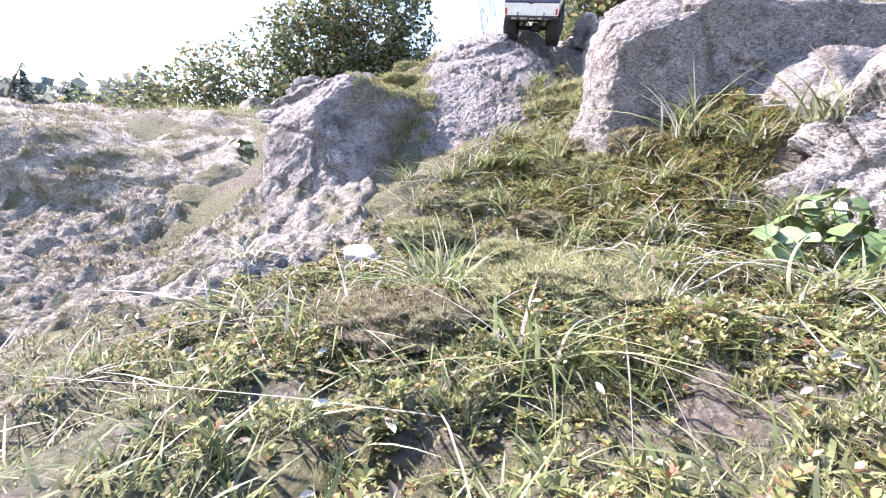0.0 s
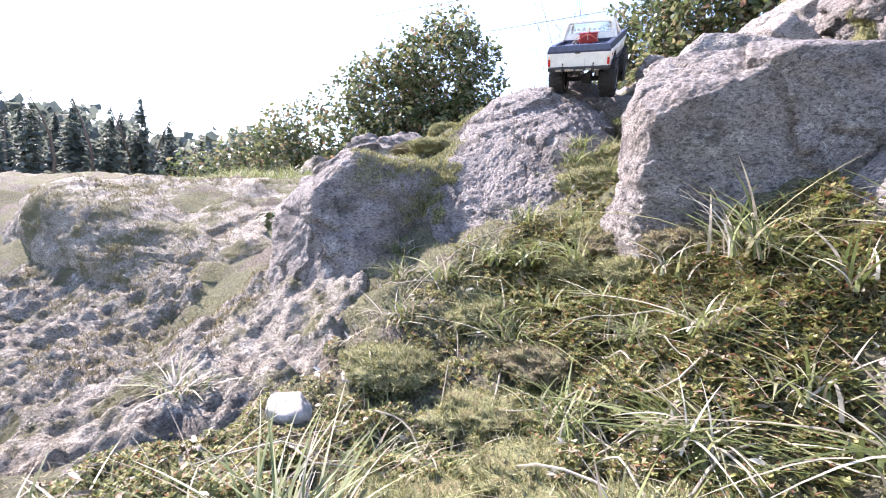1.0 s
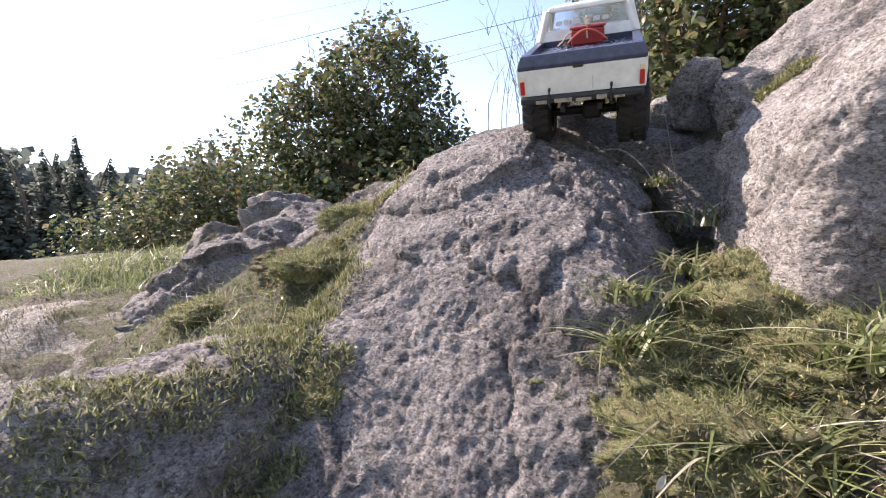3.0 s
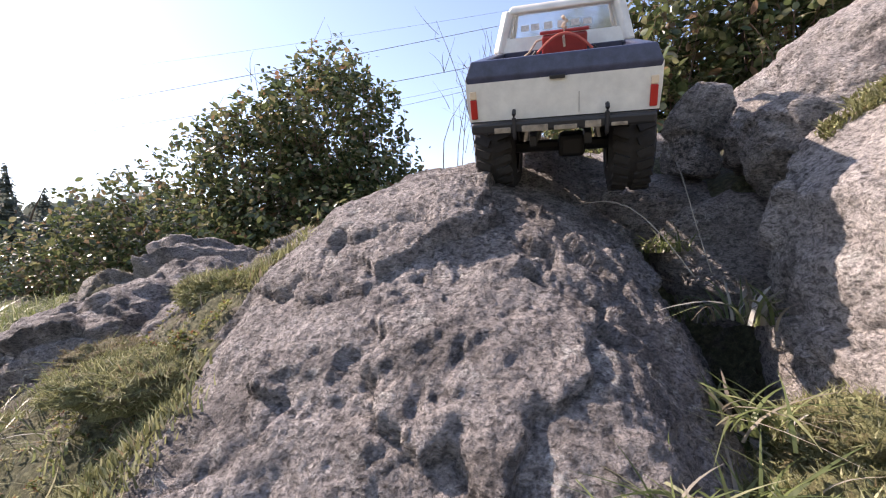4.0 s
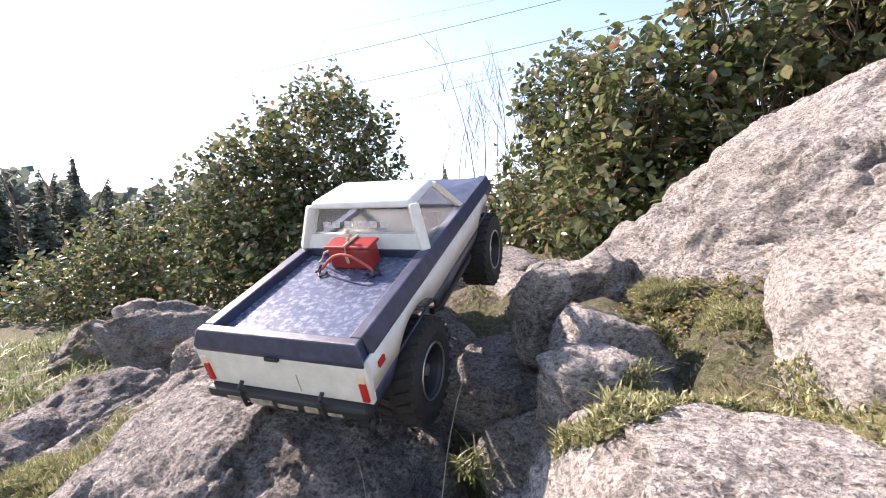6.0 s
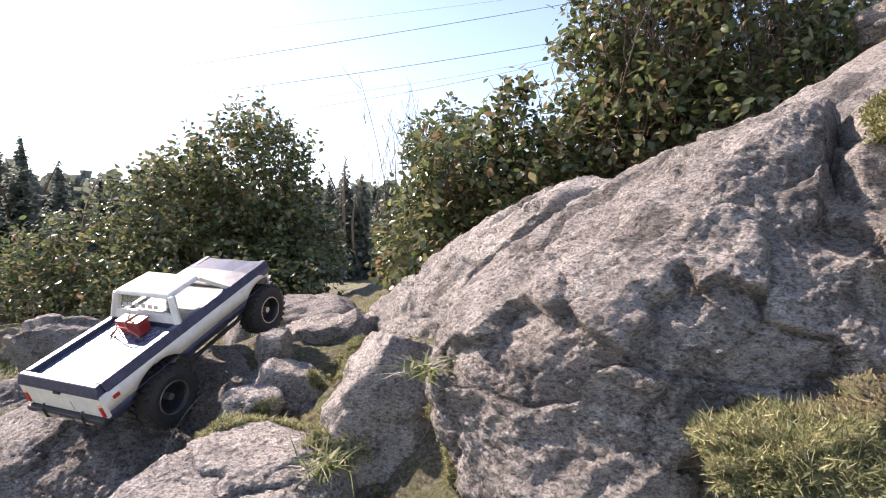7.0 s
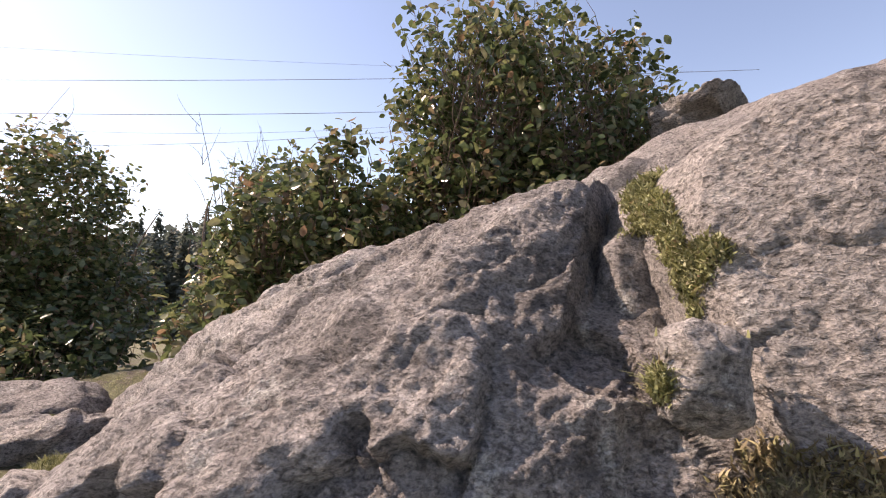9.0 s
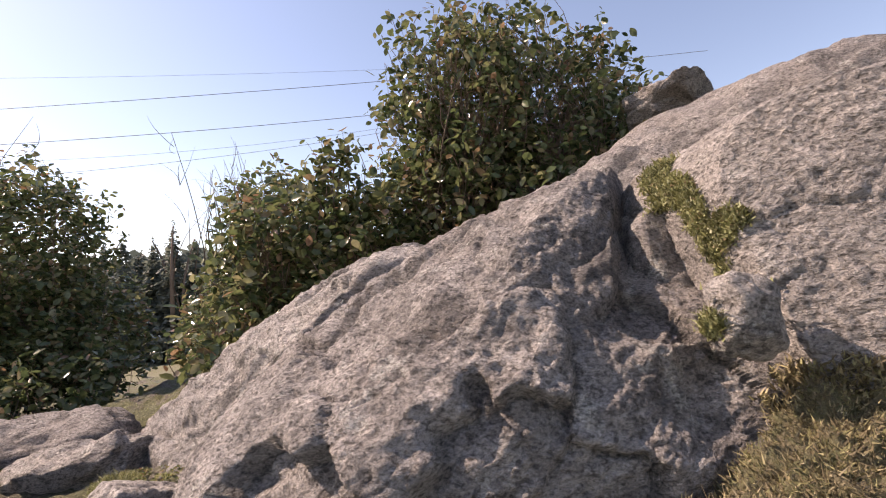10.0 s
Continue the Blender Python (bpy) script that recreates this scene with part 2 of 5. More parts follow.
def ground():
    n = 400
    k = np.linspace(-1, 1, n)
    g = np.sinh(k * 10.5) / np.sinh(10.5) * 2600.0 + k * 3.0
    x, y = np.meshgrid(g + 0.2, g + 1.4, indexing="ij")
    x, y = x.ravel(), y.ravel()
    z = ground_top(x, y)
    i = np.arange(n * n).reshape(n, n)
    f = np.stack([i[:-1, :-1], i[1:, :-1], i[1:, 1:], i[:-1, 1:]], -1).reshape(-1, 4)
    m, nd, l, b = material("mossy soil")
    co = nd.new("ShaderNodeTexCoord")
    t1 = add(nd, "ShaderNodeTexNoise", Scale=8.0, Detail=9.0, Roughness=0.72)
    t2 = add(nd, "ShaderNodeTexNoise", Scale=140.0, Detail=6.0, Roughness=0.8)
    for t in (t1, t2):
        l.new(co.outputs["Object"], t.inputs["Vector"])
    moss = ramp(nd, [(0.32, (0.04, 0.04, 0.02)), (0.5, (0.13, 0.13, 0.065)), (0.68, (0.29, 0.285, 0.16))])
    soil = ramp(nd, [(0.32, (0.04, 0.032, 0.026)), (0.5, (0.15, 0.122, 0.098)), (0.68, (0.38, 0.335, 0.29))])
    l.new(t2.outputs["Fac"], moss.inputs[0])
    l.new(t2.outputs["Fac"], soil.inputs[0])
    pick = ramp(nd, [(0.48, (0, 0, 0)), (0.60, (1, 1, 1))])
    l.new(t1.outputs["Fac"], pick.inputs[0])
    l.new(mixed(nd, l, pick.outputs[0], moss.outputs[0], soil.outputs[0]), b.inputs["Base Color"])
    b.inputs["Roughness"].default_value = 0.95
    bp = add(nd, "ShaderNodeBump", Strength=1.0, Distance=0.016)
    l.new(t2.outputs["Fac"], bp.inputs["Height"])
    l.new(bp.outputs[0], b.inputs["Normal"])
    v = np.stack([x, y, z], 1)
    ob = new("ground", mesh_of("ground", v, f, m))
    tagged(ob, "mossy soil slope with dry grass between rocks", "ground", "", "structure")


ground()

# ---- rocks: the lower gully ----
boulder("boulder", (0.575, 1.36, 0.56), (0.385, 0.34, 0.36), (12, 0, 3), 3, GRANITE, "rounded grey granite boulder beside a grassy gully", 8, 1.1, 0.04, 2, "boulders", 0.95, 1.1, [(0.45, 1.045, 0.62, 0.10, -0.98, -0.14), (0.30, 1.10, 0.86, -0.35, -0.62, 0.70), (0.225, 1.22, 0.75, -0.72, 0.66, 0.20)])
boulder("boulder", (-0.46, 1.46, 0.43), (0.215, 0.24, 0.31), (-6, -4, -26), 4, GRANITE, "upright grey granite boulder with a mossy top", 7, 0.6, 0.06, 4, "boulders", 0.85, 1.0, [(-0.53, 1.265, 0.63, -0.5, -0.55, 0.67), (-0.33, 1.25, 0.52, 0.25, -0.90, 0.34)])
boulder("boulder", (-1.55, 1.82, 0.27), (0.85, 0.44, 0.40), (0, 0, -10), 14, GRANITE_MOSSY, "broad low sunlit granite rock with moss", 7, 0.35, 0.12, 5, "boulders", 0.8, 1.0, [(-1.24, 1.52, 0.52, 0.1, -0.72, 0.68)])

boulder("boulder", (0.665, 0.71, 0.46), (0.26, 0.22, 0.29), (0, 14, 12), 15, GRANITE_PALE, "bright jagged granite rock", 7, 0.9, 0.10, 16, "boulders", 0.62, 3.0)
boulder("boulder", (0.66, 0.98, 0.50), (0.20, 0.14, 0.22), (0, 0, 40), 36, GRANITE, "rough rock behind a tuft of grass", 5, 0.4, 0.2, 7)
# ---- rocks: the middle of the slope ----
boulder("boulder", (-0.055, 1.84, 0.69), (0.295, 0.55, 0.25), (33, 0, -8), 5, GRANITE, "large rough grey granite boulder", 8, 0.1, 0.05, 3, "boulders", 0.85, 1.0, [(-0.05, 1.66, 0.86, 0, -0.75, 0.66)])
boulder("boulder", (0.36, 2.0, 0.855), (0.09, 0.13, 0.13), (14, -10, 20), 42, GRANITE, "shaded grey rock in a deep cleft", 6, 0.7, 0.1, 7, "boulders", 0.7)
boulder("boulder", (0.275, 2.17, 0.95), (0.12, 0.12, 0.10), (10, 8, -15), 43, GRANITE, "shaded grey rock in a deep cleft", 6, 0.7, 0.1, 7, "boulders", 0.7)
boulder("boulder", (0.468, 1.715, 0.88), (0.176, 0.165, 0.19), (0, 6, 0), 6, GRANITE_PALE, "pale sunlit granite boulder", 7, 0.9, 0.04, 2, "boulders", 0.95)
boulder("boulder", (0.87, 2.42, 1.12), (0.46, 0.36, 0.27), (0, -31, 0), 7, GRANITE_PALE, "sloping pale granite slab with broken ledges", 7, 0.5, 0.08, 7, "boulders", 0.72, 2.0)
boulder("boulder", (0.338, 2.085, 1.105), (0.036, 0.04, 0.07), (10, 6, 20), 16, GRANITE_PALE, "small angular grey rock", 5, 1.6, 0.10, 4, "boulders", 0.8, 0.6)
boulder("boulder", (0.425, 2.02, 1.07), (0.07, 0.05, 0.045), (0, 14, 20), 17, GRANITE_PALE, "small pale rock wedged between boulders", 5, 1.0, 0.08, 5)
boulder("boulder", (0.385, 1.925, 1.04), (0.05, 0.05, 0.055), (0, 10, 30), 45, GRANITE_PALE, "small pale rock half sunk in moss", 5, 0.8, 0.08, 6)
boulder("boulder", (0.14, 2.15, 0.98), (0.13, 0.11, 0.13), (0, 0, 30), 18, GRANITE, "pointed grey rock under the truck", 5, 0.5, 0.12, 8)
boulder("boulder", (0.40, 2.40, 1.06), (0.17, 0.14, 0.10), (6, -10, 10), 47, GRANITE_PALE, "low pale ledge of rock above the gully", 6, 0.6, 0.10, 7, "boulders", 0.7, 1.6)
boulder("boulder", (0.12, 2.56, 1.01), (0.22, 0.18, 0.18), (0, 0, 0), 19, GRANITE, "rounded grey rock in front of bushes", 5, 0.4)
boulder("boulder", (-0.60, 2.74, 0.82), (0.42, 0.28, 0.23), (8, -6, 0), 11, GRANITE, "low flat grey boulder in a row of rocks", 7, 0.8, 0.13, 9, "boulders", 0.6, 2.2)
boulder("boulder", (-1.10, 2.84, 0.76), (0.25, 0.22, 0.24), (0, 15, 30), 12, GRANITE, "dark notched boulder in a row of rocks", 6, 0.8, 0.16, 9, "boulders", 0.6, 2.2)
boulder("boulder", (-1.56, 3.08, 0.70), (0.36, 0.28, 0.24), (0, -8, 60), 13, GRANITE_MOSSY, "low grey boulder in a row of rocks", 6, 0.8, 0.13, 9, "boulders", 0.6, 2.2)
boulder("boulder", (-0.40, 2.16, 0.76), (0.21, 0.32, 0.19), (28, -18, -4), 20, GRANITE, "sloping grey slab leaning on a larger boulder", 7, 0.6, 0.08, 7, "boulders", 0.7, 1.6)
boulder("boulder", (-0.80, 2.20, 0.65), (0.30, 0.26, 0.21), (12, -20, 0), 37, GRANITE, "weathered rock half sunk in moss", 7, 0.7, 0.12, 8, "boulders", 0.65, 2.0)
# ---- rocks: the upper outcrop ----
boulder("boulder", (1.19, 1.885, 1.277), (0.44, 0.30, 0.215), (6, -27, 0), 8, GRANITE, "rough grey granite outcrop with a rising ridge", 8, 0.2, 0.05, 3, "boulders", 0.9, 1.5, [(1.055, 1.64, 1.375, 0.12, -0.75, 0.65), (1.19, 1.655, 1.43, 0.84, -0.54, 0.02, 1.362)])
boulder("boulder", (1.365, 1.84, 1.36), (0.075, 0.12, 0.15), (8, 6, -10), 48, GRANITE, "mossy rock wedged in a cleft", 6, 0.6, 0.06, 4, "boulders", 0.85)
boulder("boulder", (1.02, 1.74, 1.08), (0.19, 0.18, 0.21), (-12, -14, 10), 32, GRANITE, "rough granite foot of the outcrop", 7, 0.3, 0.08)
boulder("boulder", (0.668, 1.90, 1.055), (0.112, 0.11, 0.15), (-14, 10, 10), 33, GRANITE_PALE, "upright rock with a bright tip", 6, 0.7, 0.05, 5, "boulders", 0.9, 0.7, [(0.61, 1.84, 1.14, -0.62, -0.3, 0.72)])
boulder("boulder", (0.868, 1.755, 1.205), (0.068, 0.062, 0.075), (0, 8, 15), 46, GRANITE, "rounded knob at the foot of the outcrop", 6, 0.4, 0.08, 4)
boulder("boulder", (1.62, 1.715, 1.38), (0.29, 0.19, 0.24), (0, -8, -4), 9, GRANITE_FACE, "steep pinkish granite boulder with a flat face", 8, 1.0, 0.02, 2, "boulders", 0.95, 0.5, [(1.40, 1.56, 1.42, -0.60, -0.78, 0.18)])
boulder("boulder", (1.272, 1.60, 1.385), (0.026, 0.02, 0.032), (0, 10, 0), 34, GRANITE_PALE, "small pale stone in a mossy cleft", 4, 0.4)
boulder("boulder", (1.76, 2.25, 1.525), (0.54, 0.36, 0.28), (0, -27, 0), 35, GRANITE, "bare granite slope on the skyline", 6, 0.3, 0.08)
boulder("boulder", (2.11, 2.74, 2.03), (0.17, 0.13, 0.11), (0, -2, 30), 10, GRANITE, "dark weathered boulder on the skyline", 6, 0.7, 0.12, 8, "boulders", 0.65, 2.0)
boulder("stone", (-0.22, 0.77, 0.312), (0.030, 0.024, 0.016), (24, -10, 20), 51, WHITE_STONE, "small white stone lying on moss", 4, 0.9, 0.05, 6, "loose stones", 0.75, 0.1)
boulder("stone", (-0.19, 0.60, 0.278), (0.045, 0.036, 0.02), (16, -6, 10), 52, WHITE_STONE, "flat pale stone half buried in moss", 4, 0.5, 0.1, 8, "loose stones", 0.8, 0.2)
boulder("stone", (-0.16, 0.89, 0.336), (0.042, 0.02, 0.005), (16, -8, 25), 53, WHITE_STONE, "thin white flake of stone on grass", 4, 0.5, 0.05, 6, "loose stones", 0.8, 0.1)
boulder("stone", (-0.29, 0.67, 0.287), (0.015, 0.012, 0.008), (20, -10, 10), 54, WHITE_STONE, "small white pebble lying on moss", 3, 0.7, 0.06, 6, "loose stones", 0.8, 0.1)


def bedrock(name, patches, lift, seed, mat, label):
    """A low slab of rock that shows through the soil, in the shape of a few oval patches (x, y, rx, ry)."""
    g = np.array(patches)
    x0, x1 = (g[:, 0] - g[:, 2]).min() - 0.1, (g[:, 0] + g[:, 2]).max() + 0.1
    y0, y1 = (g[:, 1] - g[:, 3]).min() - 0.1, (g[:, 1] + g[:, 3]).max() + 0.1
    nx, ny = int((x1 - x0) / 0.0065), int((y1 - y0) / 0.0065)
    x, y = [a.ravel() for a in np.meshgrid(np.linspace(x0, x1, nx), np.linspace(y0, y1, ny), indexing="ij")]
    p = np.stack([x, y, 0 * x], 1)
    inside = np.max([1 - np.hypot((x - a) / c, (y - b) / d) for a, b, c, d in g], 0) + 0.16 * fbm(p * 5.0, 4, seed)
    z = ground_top(x, y) + (lift + 0.06) * smooth(inside / 0.30 + 0.35) - 0.06
    warp = 0.3 * np.stack([fbm(p * 8.0 + 5 * k, 3, seed + 30 + k) for k in range(3)], 1)
    z = z + 0.006 * facets(p * np.array([3.5, 6.0, 1.0]) + warp, seed, 0.04) + 0.004 * fbm(p * 16.0, 3, seed + 9) + 0.0022 * fbm(p * 70.0, 3, seed + 3, 0.66)
    i = np.arange(nx * ny).reshape(nx, ny)
    f = np.stack([i[:-1, :-1], i[1:, :-1], i[1:, 1:], i[:-1, 1:]], -1).reshape(-1, 4)
    keep = (inside > -0.25)[f].any(1)
    q = np.stack([x, y, z], 1)
    used = np.unique(f[keep])
    back = np.zeros(nx * ny, int)
    back[used] = np.arange(len(used))
    tagged(new(name, mesh_of(name, q[used], back[f[keep]], mat)), label, "rock", "boulders")
    SURFACES.append(q[used])


bedrock("rock_slab", [(-0.92, 0.72, 0.50, 0.46), (-1.35, 1.10, 0.6, 0.42), (-0.60, 0.98, 0.28, 0.20), (-0.68, 1.18, 0.26, 0.22), (-0.47, 0.93, 0.20, 0.20), (-0.42, 1.13, 0.14, 0.12), (-1.6, 0.7, 0.5, 0.5)], 0.018, 71, GRANITE_MOSSY, "flat pale weathered rock slab with thin moss")

# ---- trees and shrubs ----
def leaf_cloud(centres, normals, lengths, rng, width=0.62, plain_leaf=False):
    """Oval leaves, folded along the middle rib: vertices and faces."""
    n = len(centres)
    full = np.array([(0, -0.5, 0), (0.8, -0.22, 0.12), (1, 0.08, 0.16), (0.6, 0.36, 0.1), (0, 0.56, -0.06), (-0.6, 0.36, 0.1), (-1, 0.08, 0.16), (-0.8, -0.22, 0.12), (0, 0.05, 0)])
    out = rng.normal(size=(n, 3))
    along = np.cross(normals, out)
    along /= np.linalg.norm(along, axis=1)[:, None] + 1e-9
    side = np.cross(normals, along)
    shape = full[[0, 2, 4, 6]] if plain_leaf else full
    v = (centres[:, None] + lengths[:, None, None] * (shape[None, :, 1, None] * along[:, None] + 0.5 * width * shape[None, :, 0, None] * side[:, None] + 0.5 * shape[None, :, 2, None] * normals[:, None])).reshape(-1, 3)
    tri = np.array([(0, 1, 8), (1, 2, 8), (2, 3, 8), (3, 4, 8), (4, 5, 8), (5, 6, 8), (6, 7, 8), (7, 0, 8)])
    tri = np.array([(0, 1, 2), (0, 2, 3)]) if plain_leaf else tri
    f = (np.arange(n)[:, None, None] * len(shape) + tri[None]).reshape(-1, 3)
    return v, f


def twig(verts, faces, a, b, r, rng, steps=5):
    a, b = np.array(a, float), np.array(b, float)
    bend = rng.normal(size=3) * 0.12 * np.linalg.norm(b - a)
    start = len(verts)
    for k in range(steps + 1):
        t = k / steps
        p = a + (b - a) * t + bend * math.sin(math.pi * t)
        rr = r * (1 - 0.75 * t)
        for s in range(3):
            an = 2.094 * s
            verts.append(p + rr * np.array([math.cos(an), math.sin(an), 0.3 * math.sin(an + 1)]))
    for k in range(steps):
        for s in range(3):
            i, j = start + 3 * k + s, start + 3 * k + (s + 1) % 3
            faces.append([i, j, j + 3, i + 3])


def bush(lobes, count, leaf, seed, label, mat, twigs=0.05):
    """An evergreen shrub: sprays of leaves round several lobes, with stems inside."""
    rng = np.random.default_rng(seed)
    lobes = np.array(lobes)
    base = Vector((lobes[0][0], lobes[0][1], float(ground_height(lobes[0][0], lobes[0][1]))))
    root = tagged(new("salal_bush"), label, "shrub", "evergreen shrubs")
    root.location = base
    w = lobes[:, 3] * lobes[:, 4]
    sprays = max(8, count // 9)
    pick = rng.choice(len(lobes), sprays, p=w / w.sum())
    L = lobes[pick]
    d = rng.normal(size=(sprays, 3))
    d /= np.linalg.norm(d, axis=1)[:, None]
    r = rng.uniform(0.15, 1.0, sprays) ** 0.38 * (1 + 0.25 * vnoise(d * 2.6 + L[:, :3] * 3, seed))
    tip = L[:, :3] + d * r[:, None] * np.stack([L[:, 3], L[:, 3], L[:, 4]], 1)
    way = d * 0.6 + np.array([0, 0, 0.6]) + rng.normal(size=(sprays, 3)) * 0.4
    way /= np.linalg.norm(way, axis=1)[:, None]
    j = rng.integers(0, sprays, count)
    c = tip[j] + way[j] * (rng.uniform(-1.6, 1.0, count) * leaf)[:, None] + rng.normal(size=(count, 3)) * leaf * 0.55
    nrm = way[j] * 0.35 + np.array([0, 0, 0.55]) + rng.normal(size=(count, 3)) * 0.6
    nrm /= np.linalg.norm(nrm, axis=1)[:, None]
    v, f = leaf_cloud(c, nrm, leaf * rng.uniform(0.5, 1.15, count), rng)
    ob = new("crown", mesh_of("crown", v - np.array(base), f, mat))
    ob.parent = root
    tw, tf = [], []
    for k in range(int(count * twigs)):
        i = rng.integers(sprays)
        a = np.array([L[i, 0], L[i, 1], L[i, 2] - 0.85 * L[i, 4]]) + rng.normal(size=3) * 0.3 * L[i, 3]
        a = a + (tip[i] - a) * rng.uniform(0, 0.5)
        twig(tw, tf, a, tip[i] + way[i] * leaf, rng.uniform(0.002, 0.0042), rng)
    ob = new("stem", mesh_of("stem", np.array(tw) - np.array(base), tf, BARK))
    ob.parent = root
    return root


def bare_sapling(x, y, top, seed):
    rng = np.random.default_rng(seed)
    z = float(ground_height(x, y))
    root = tagged(new("bare_sapling"), "leafless grey sapling with thin upright twigs", "sapling", "bare saplings")
    root.location = (x, y, z)
    v, f = [], []
    for k in range(6):
        a = np.array([0, 0, 0]) + rng.normal(size=3) * 0.03
        b = np.array([rng.normal() * 0.16, rng.normal() * 0.12, (top - z) * rng.uniform(0.75, 1.0)])
        twig(v, f, a, b, 0.007, rng, 7)
        for _ in range(7):
            t = rng.uniform(0.5, 0.95)
            s = a + (b - a) * t
            twig(v, f, s, s + np.array([rng.normal() * 0.1, rng.normal() * 0.1, rng.uniform(0.1, 0.3)]), 0.003, rng)
    ob = new("branch", mesh_of("branch", v, f, BARK))
    ob.parent = root


bush([(1.80, 3.24, 2.16, 0.50, 0.50), (1.38, 3.10, 2.18, 0.38, 0.46), (2.22, 3.40, 2.10, 0.38, 0.34), (1.32, 3.0, 1.80, 0.26, 0.26), (1.75, 3.1, 1.75, 0.5, 0.3)], 19000, 0.041, 21, "dense evergreen bush with glossy oval leaves and tangled twigs", SALAL, 0.10)
bush([(1.12, 3.20, 1.66, 0.28, 0.28), (0.74, 3.45, 1.48, 0.34, 0.32), (0.36, 3.75, 1.35, 0.36, 0.32), (0.86, 2.95, 1.80, 0.11, 0.20), (0.45, 3.9, 1.85, 0.28, 0.34), (0.80, 3.0, 1.35, 0.25, 0.2), (0.62, 3.1, 1.62, 0.26, 0.28), (0.98, 2.95, 1.55, 0.22, 0.24), (0.50, 3.0, 1.30, 0.24, 0.2)], 17000, 0.042, 22, "loose leafy shrub with reddish twigs", SALAL, 0.06)
bush([(-1.22, 4.50, 1.82, 0.54, 0.64), (-1.80, 4.45, 1.62, 0.50, 0.48), (-0.92, 4.5, 1.35, 0.45, 0.42), (-1.4, 4.4, 1.2, 0.7, 0.4)], 22000, 0.05, 23, "tall rounded evergreen bush", SALAL, 0.02)
bush([(-2.35, 4.15, 1.22, 0.5, 0.45), (-2.9, 4.1, 0.95, 0.5, 0.42), (-3.5, 4.2, 0.8, 0.6, 0.4), (-1.7, 4.0, 0.95, 0.5, 0.35), (-0.75, 4.0, 1.05, 0.5, 0.28)], 15000, 0.048, 24, "low spreading evergreen bush", SALAL, 0.02)
bare_sapling(-0.25, 5.0, 2.75, 61)
bare_sapling(0.1, 5.1, 2.60, 62)
bare_sapling(-1.35, 4.75, 2.85, 63)


def conifer(name, height, seed):
    """A far conifer: a trunk and whorls of drooping, ragged branches."""
    rng = np.random.default_rng(seed)
    root = new(name)
    v, f = [], []
    twig(v, f, (0, 0, 0), (0, 0, height), 0.02 * height, rng, 6)
    part_ob = new("trunk", mesh_of("trunk", v, f, BARK))
    part_ob.parent = root
    n = 2000
    t = 1 - rng.uniform(0, 1, n) ** 0.62 * 0.92
    whorl = np.round(t * 26) / 26
    an = rng.uniform(0, 6.283, n)
    reach = height * (0.21 * (1 - whorl) ** 0.85 + 0.012) * (0.7 + 0.45 * vnoise(np.stack([np.cos(an) * 1.6, np.sin(an) * 1.6, whorl * 11], 1), seed) + 0.25 * rng.normal(size=n))
    r = reach * rng.uniform(0.1, 1, n) ** 0.6
    c = np.stack([r * np.cos(an), r * np.sin(an), height * whorl - 0.22 * r + rng.normal(size=n) * 0.16], 1)
    nrm = np.stack([0.4 * np.cos(an), 0.4 * np.sin(an), 1 + 0 * an], 1) + rng.normal(size=(n, 3)) * 0.45
    nrm /= np.linalg.norm(nrm, axis=1)[:, None]
    v, f = leaf_cloud(c, nrm, rng.uniform(0.25, 0.6, n) * (0.6 + 0.8 * (1 - t)), rng, 0.8, True)
    part_ob = new("crown", mesh_of("crown", v, f, HAZED_NEEDLES, False))
    part_ob.parent = root
    return tagged(root, "tall dark conifer at the forest edge", "conifer", "distant conifers")


def forest():
    rng = np.random.default_rng(77)
    kinds = [conifer("conifer", 10.0, 41), conifer("conifer", 11.0, 42), conifer("conifer", 9.0, 43)]
    for az, dist, top in [(-56, 46, 8.6), (-53, 44, 8.0), (-50.5, 45, 9.4), (-48, 50, 7.6), (-45, 55, 6.6), (-59, 42, 8.2), (-62, 45, 8.8), (-66, 44, 8.4), (-42, 55, 6.0), (-38, 56, 5.6), (-35, 52, 5.2), (-31, 50, 5.8), (-27, 48, 6.6), (-24.5, 44, 8.2), (-22, 44, 7.8), (-20, 42, 9.4), (-18, 42, 8.0), (-15, 45, 7.4), (-12, 46, 8.6), (-9, 48, 6.4), (-5, 50, 5.6), (0, 52, 5.4), (5, 50, 5.8), (-70, 46, 9.0)]:
        for extra in range(3):
            a = radians(az + (rng.uniform(-2.6, 2.6) if extra else 0))
            d = dist * (1 + 0.25 * extra)
            x, y = d * math.sin(a), d * math.cos(a)
            z = float(ground_height(x, y)) - 0.4
            h = 1.1 + d * math.tan(radians(top - (rng.uniform(0.8, 2.6) if extra else 0))) - z
            k = rng.integers(3)
            s = h / (10.0, 11.0, 9.0)[k]
            m = pose(x, y, z, 0, 0, rng.uniform(0, 360))
            ob = copy_thing(kinds[k], m)
            ob.scale = (s * 1.1, s * 1.1, s)
    for ob in kinds:
        ob.location = (-60 - 6 * kinds.index(ob), 20, -2.6)


# Lighter and greyer than real needles: the distance haze is put into the colour.
HAZED_NEEDLES = leafy("hazed conifer needles", [(0.0, (0.10, 0.12, 0.11)), (0.5, (0.14, 0.165, 0.145)), (1.0, (0.18, 0.20, 0.17))], 0.6, 0.5)
forest()


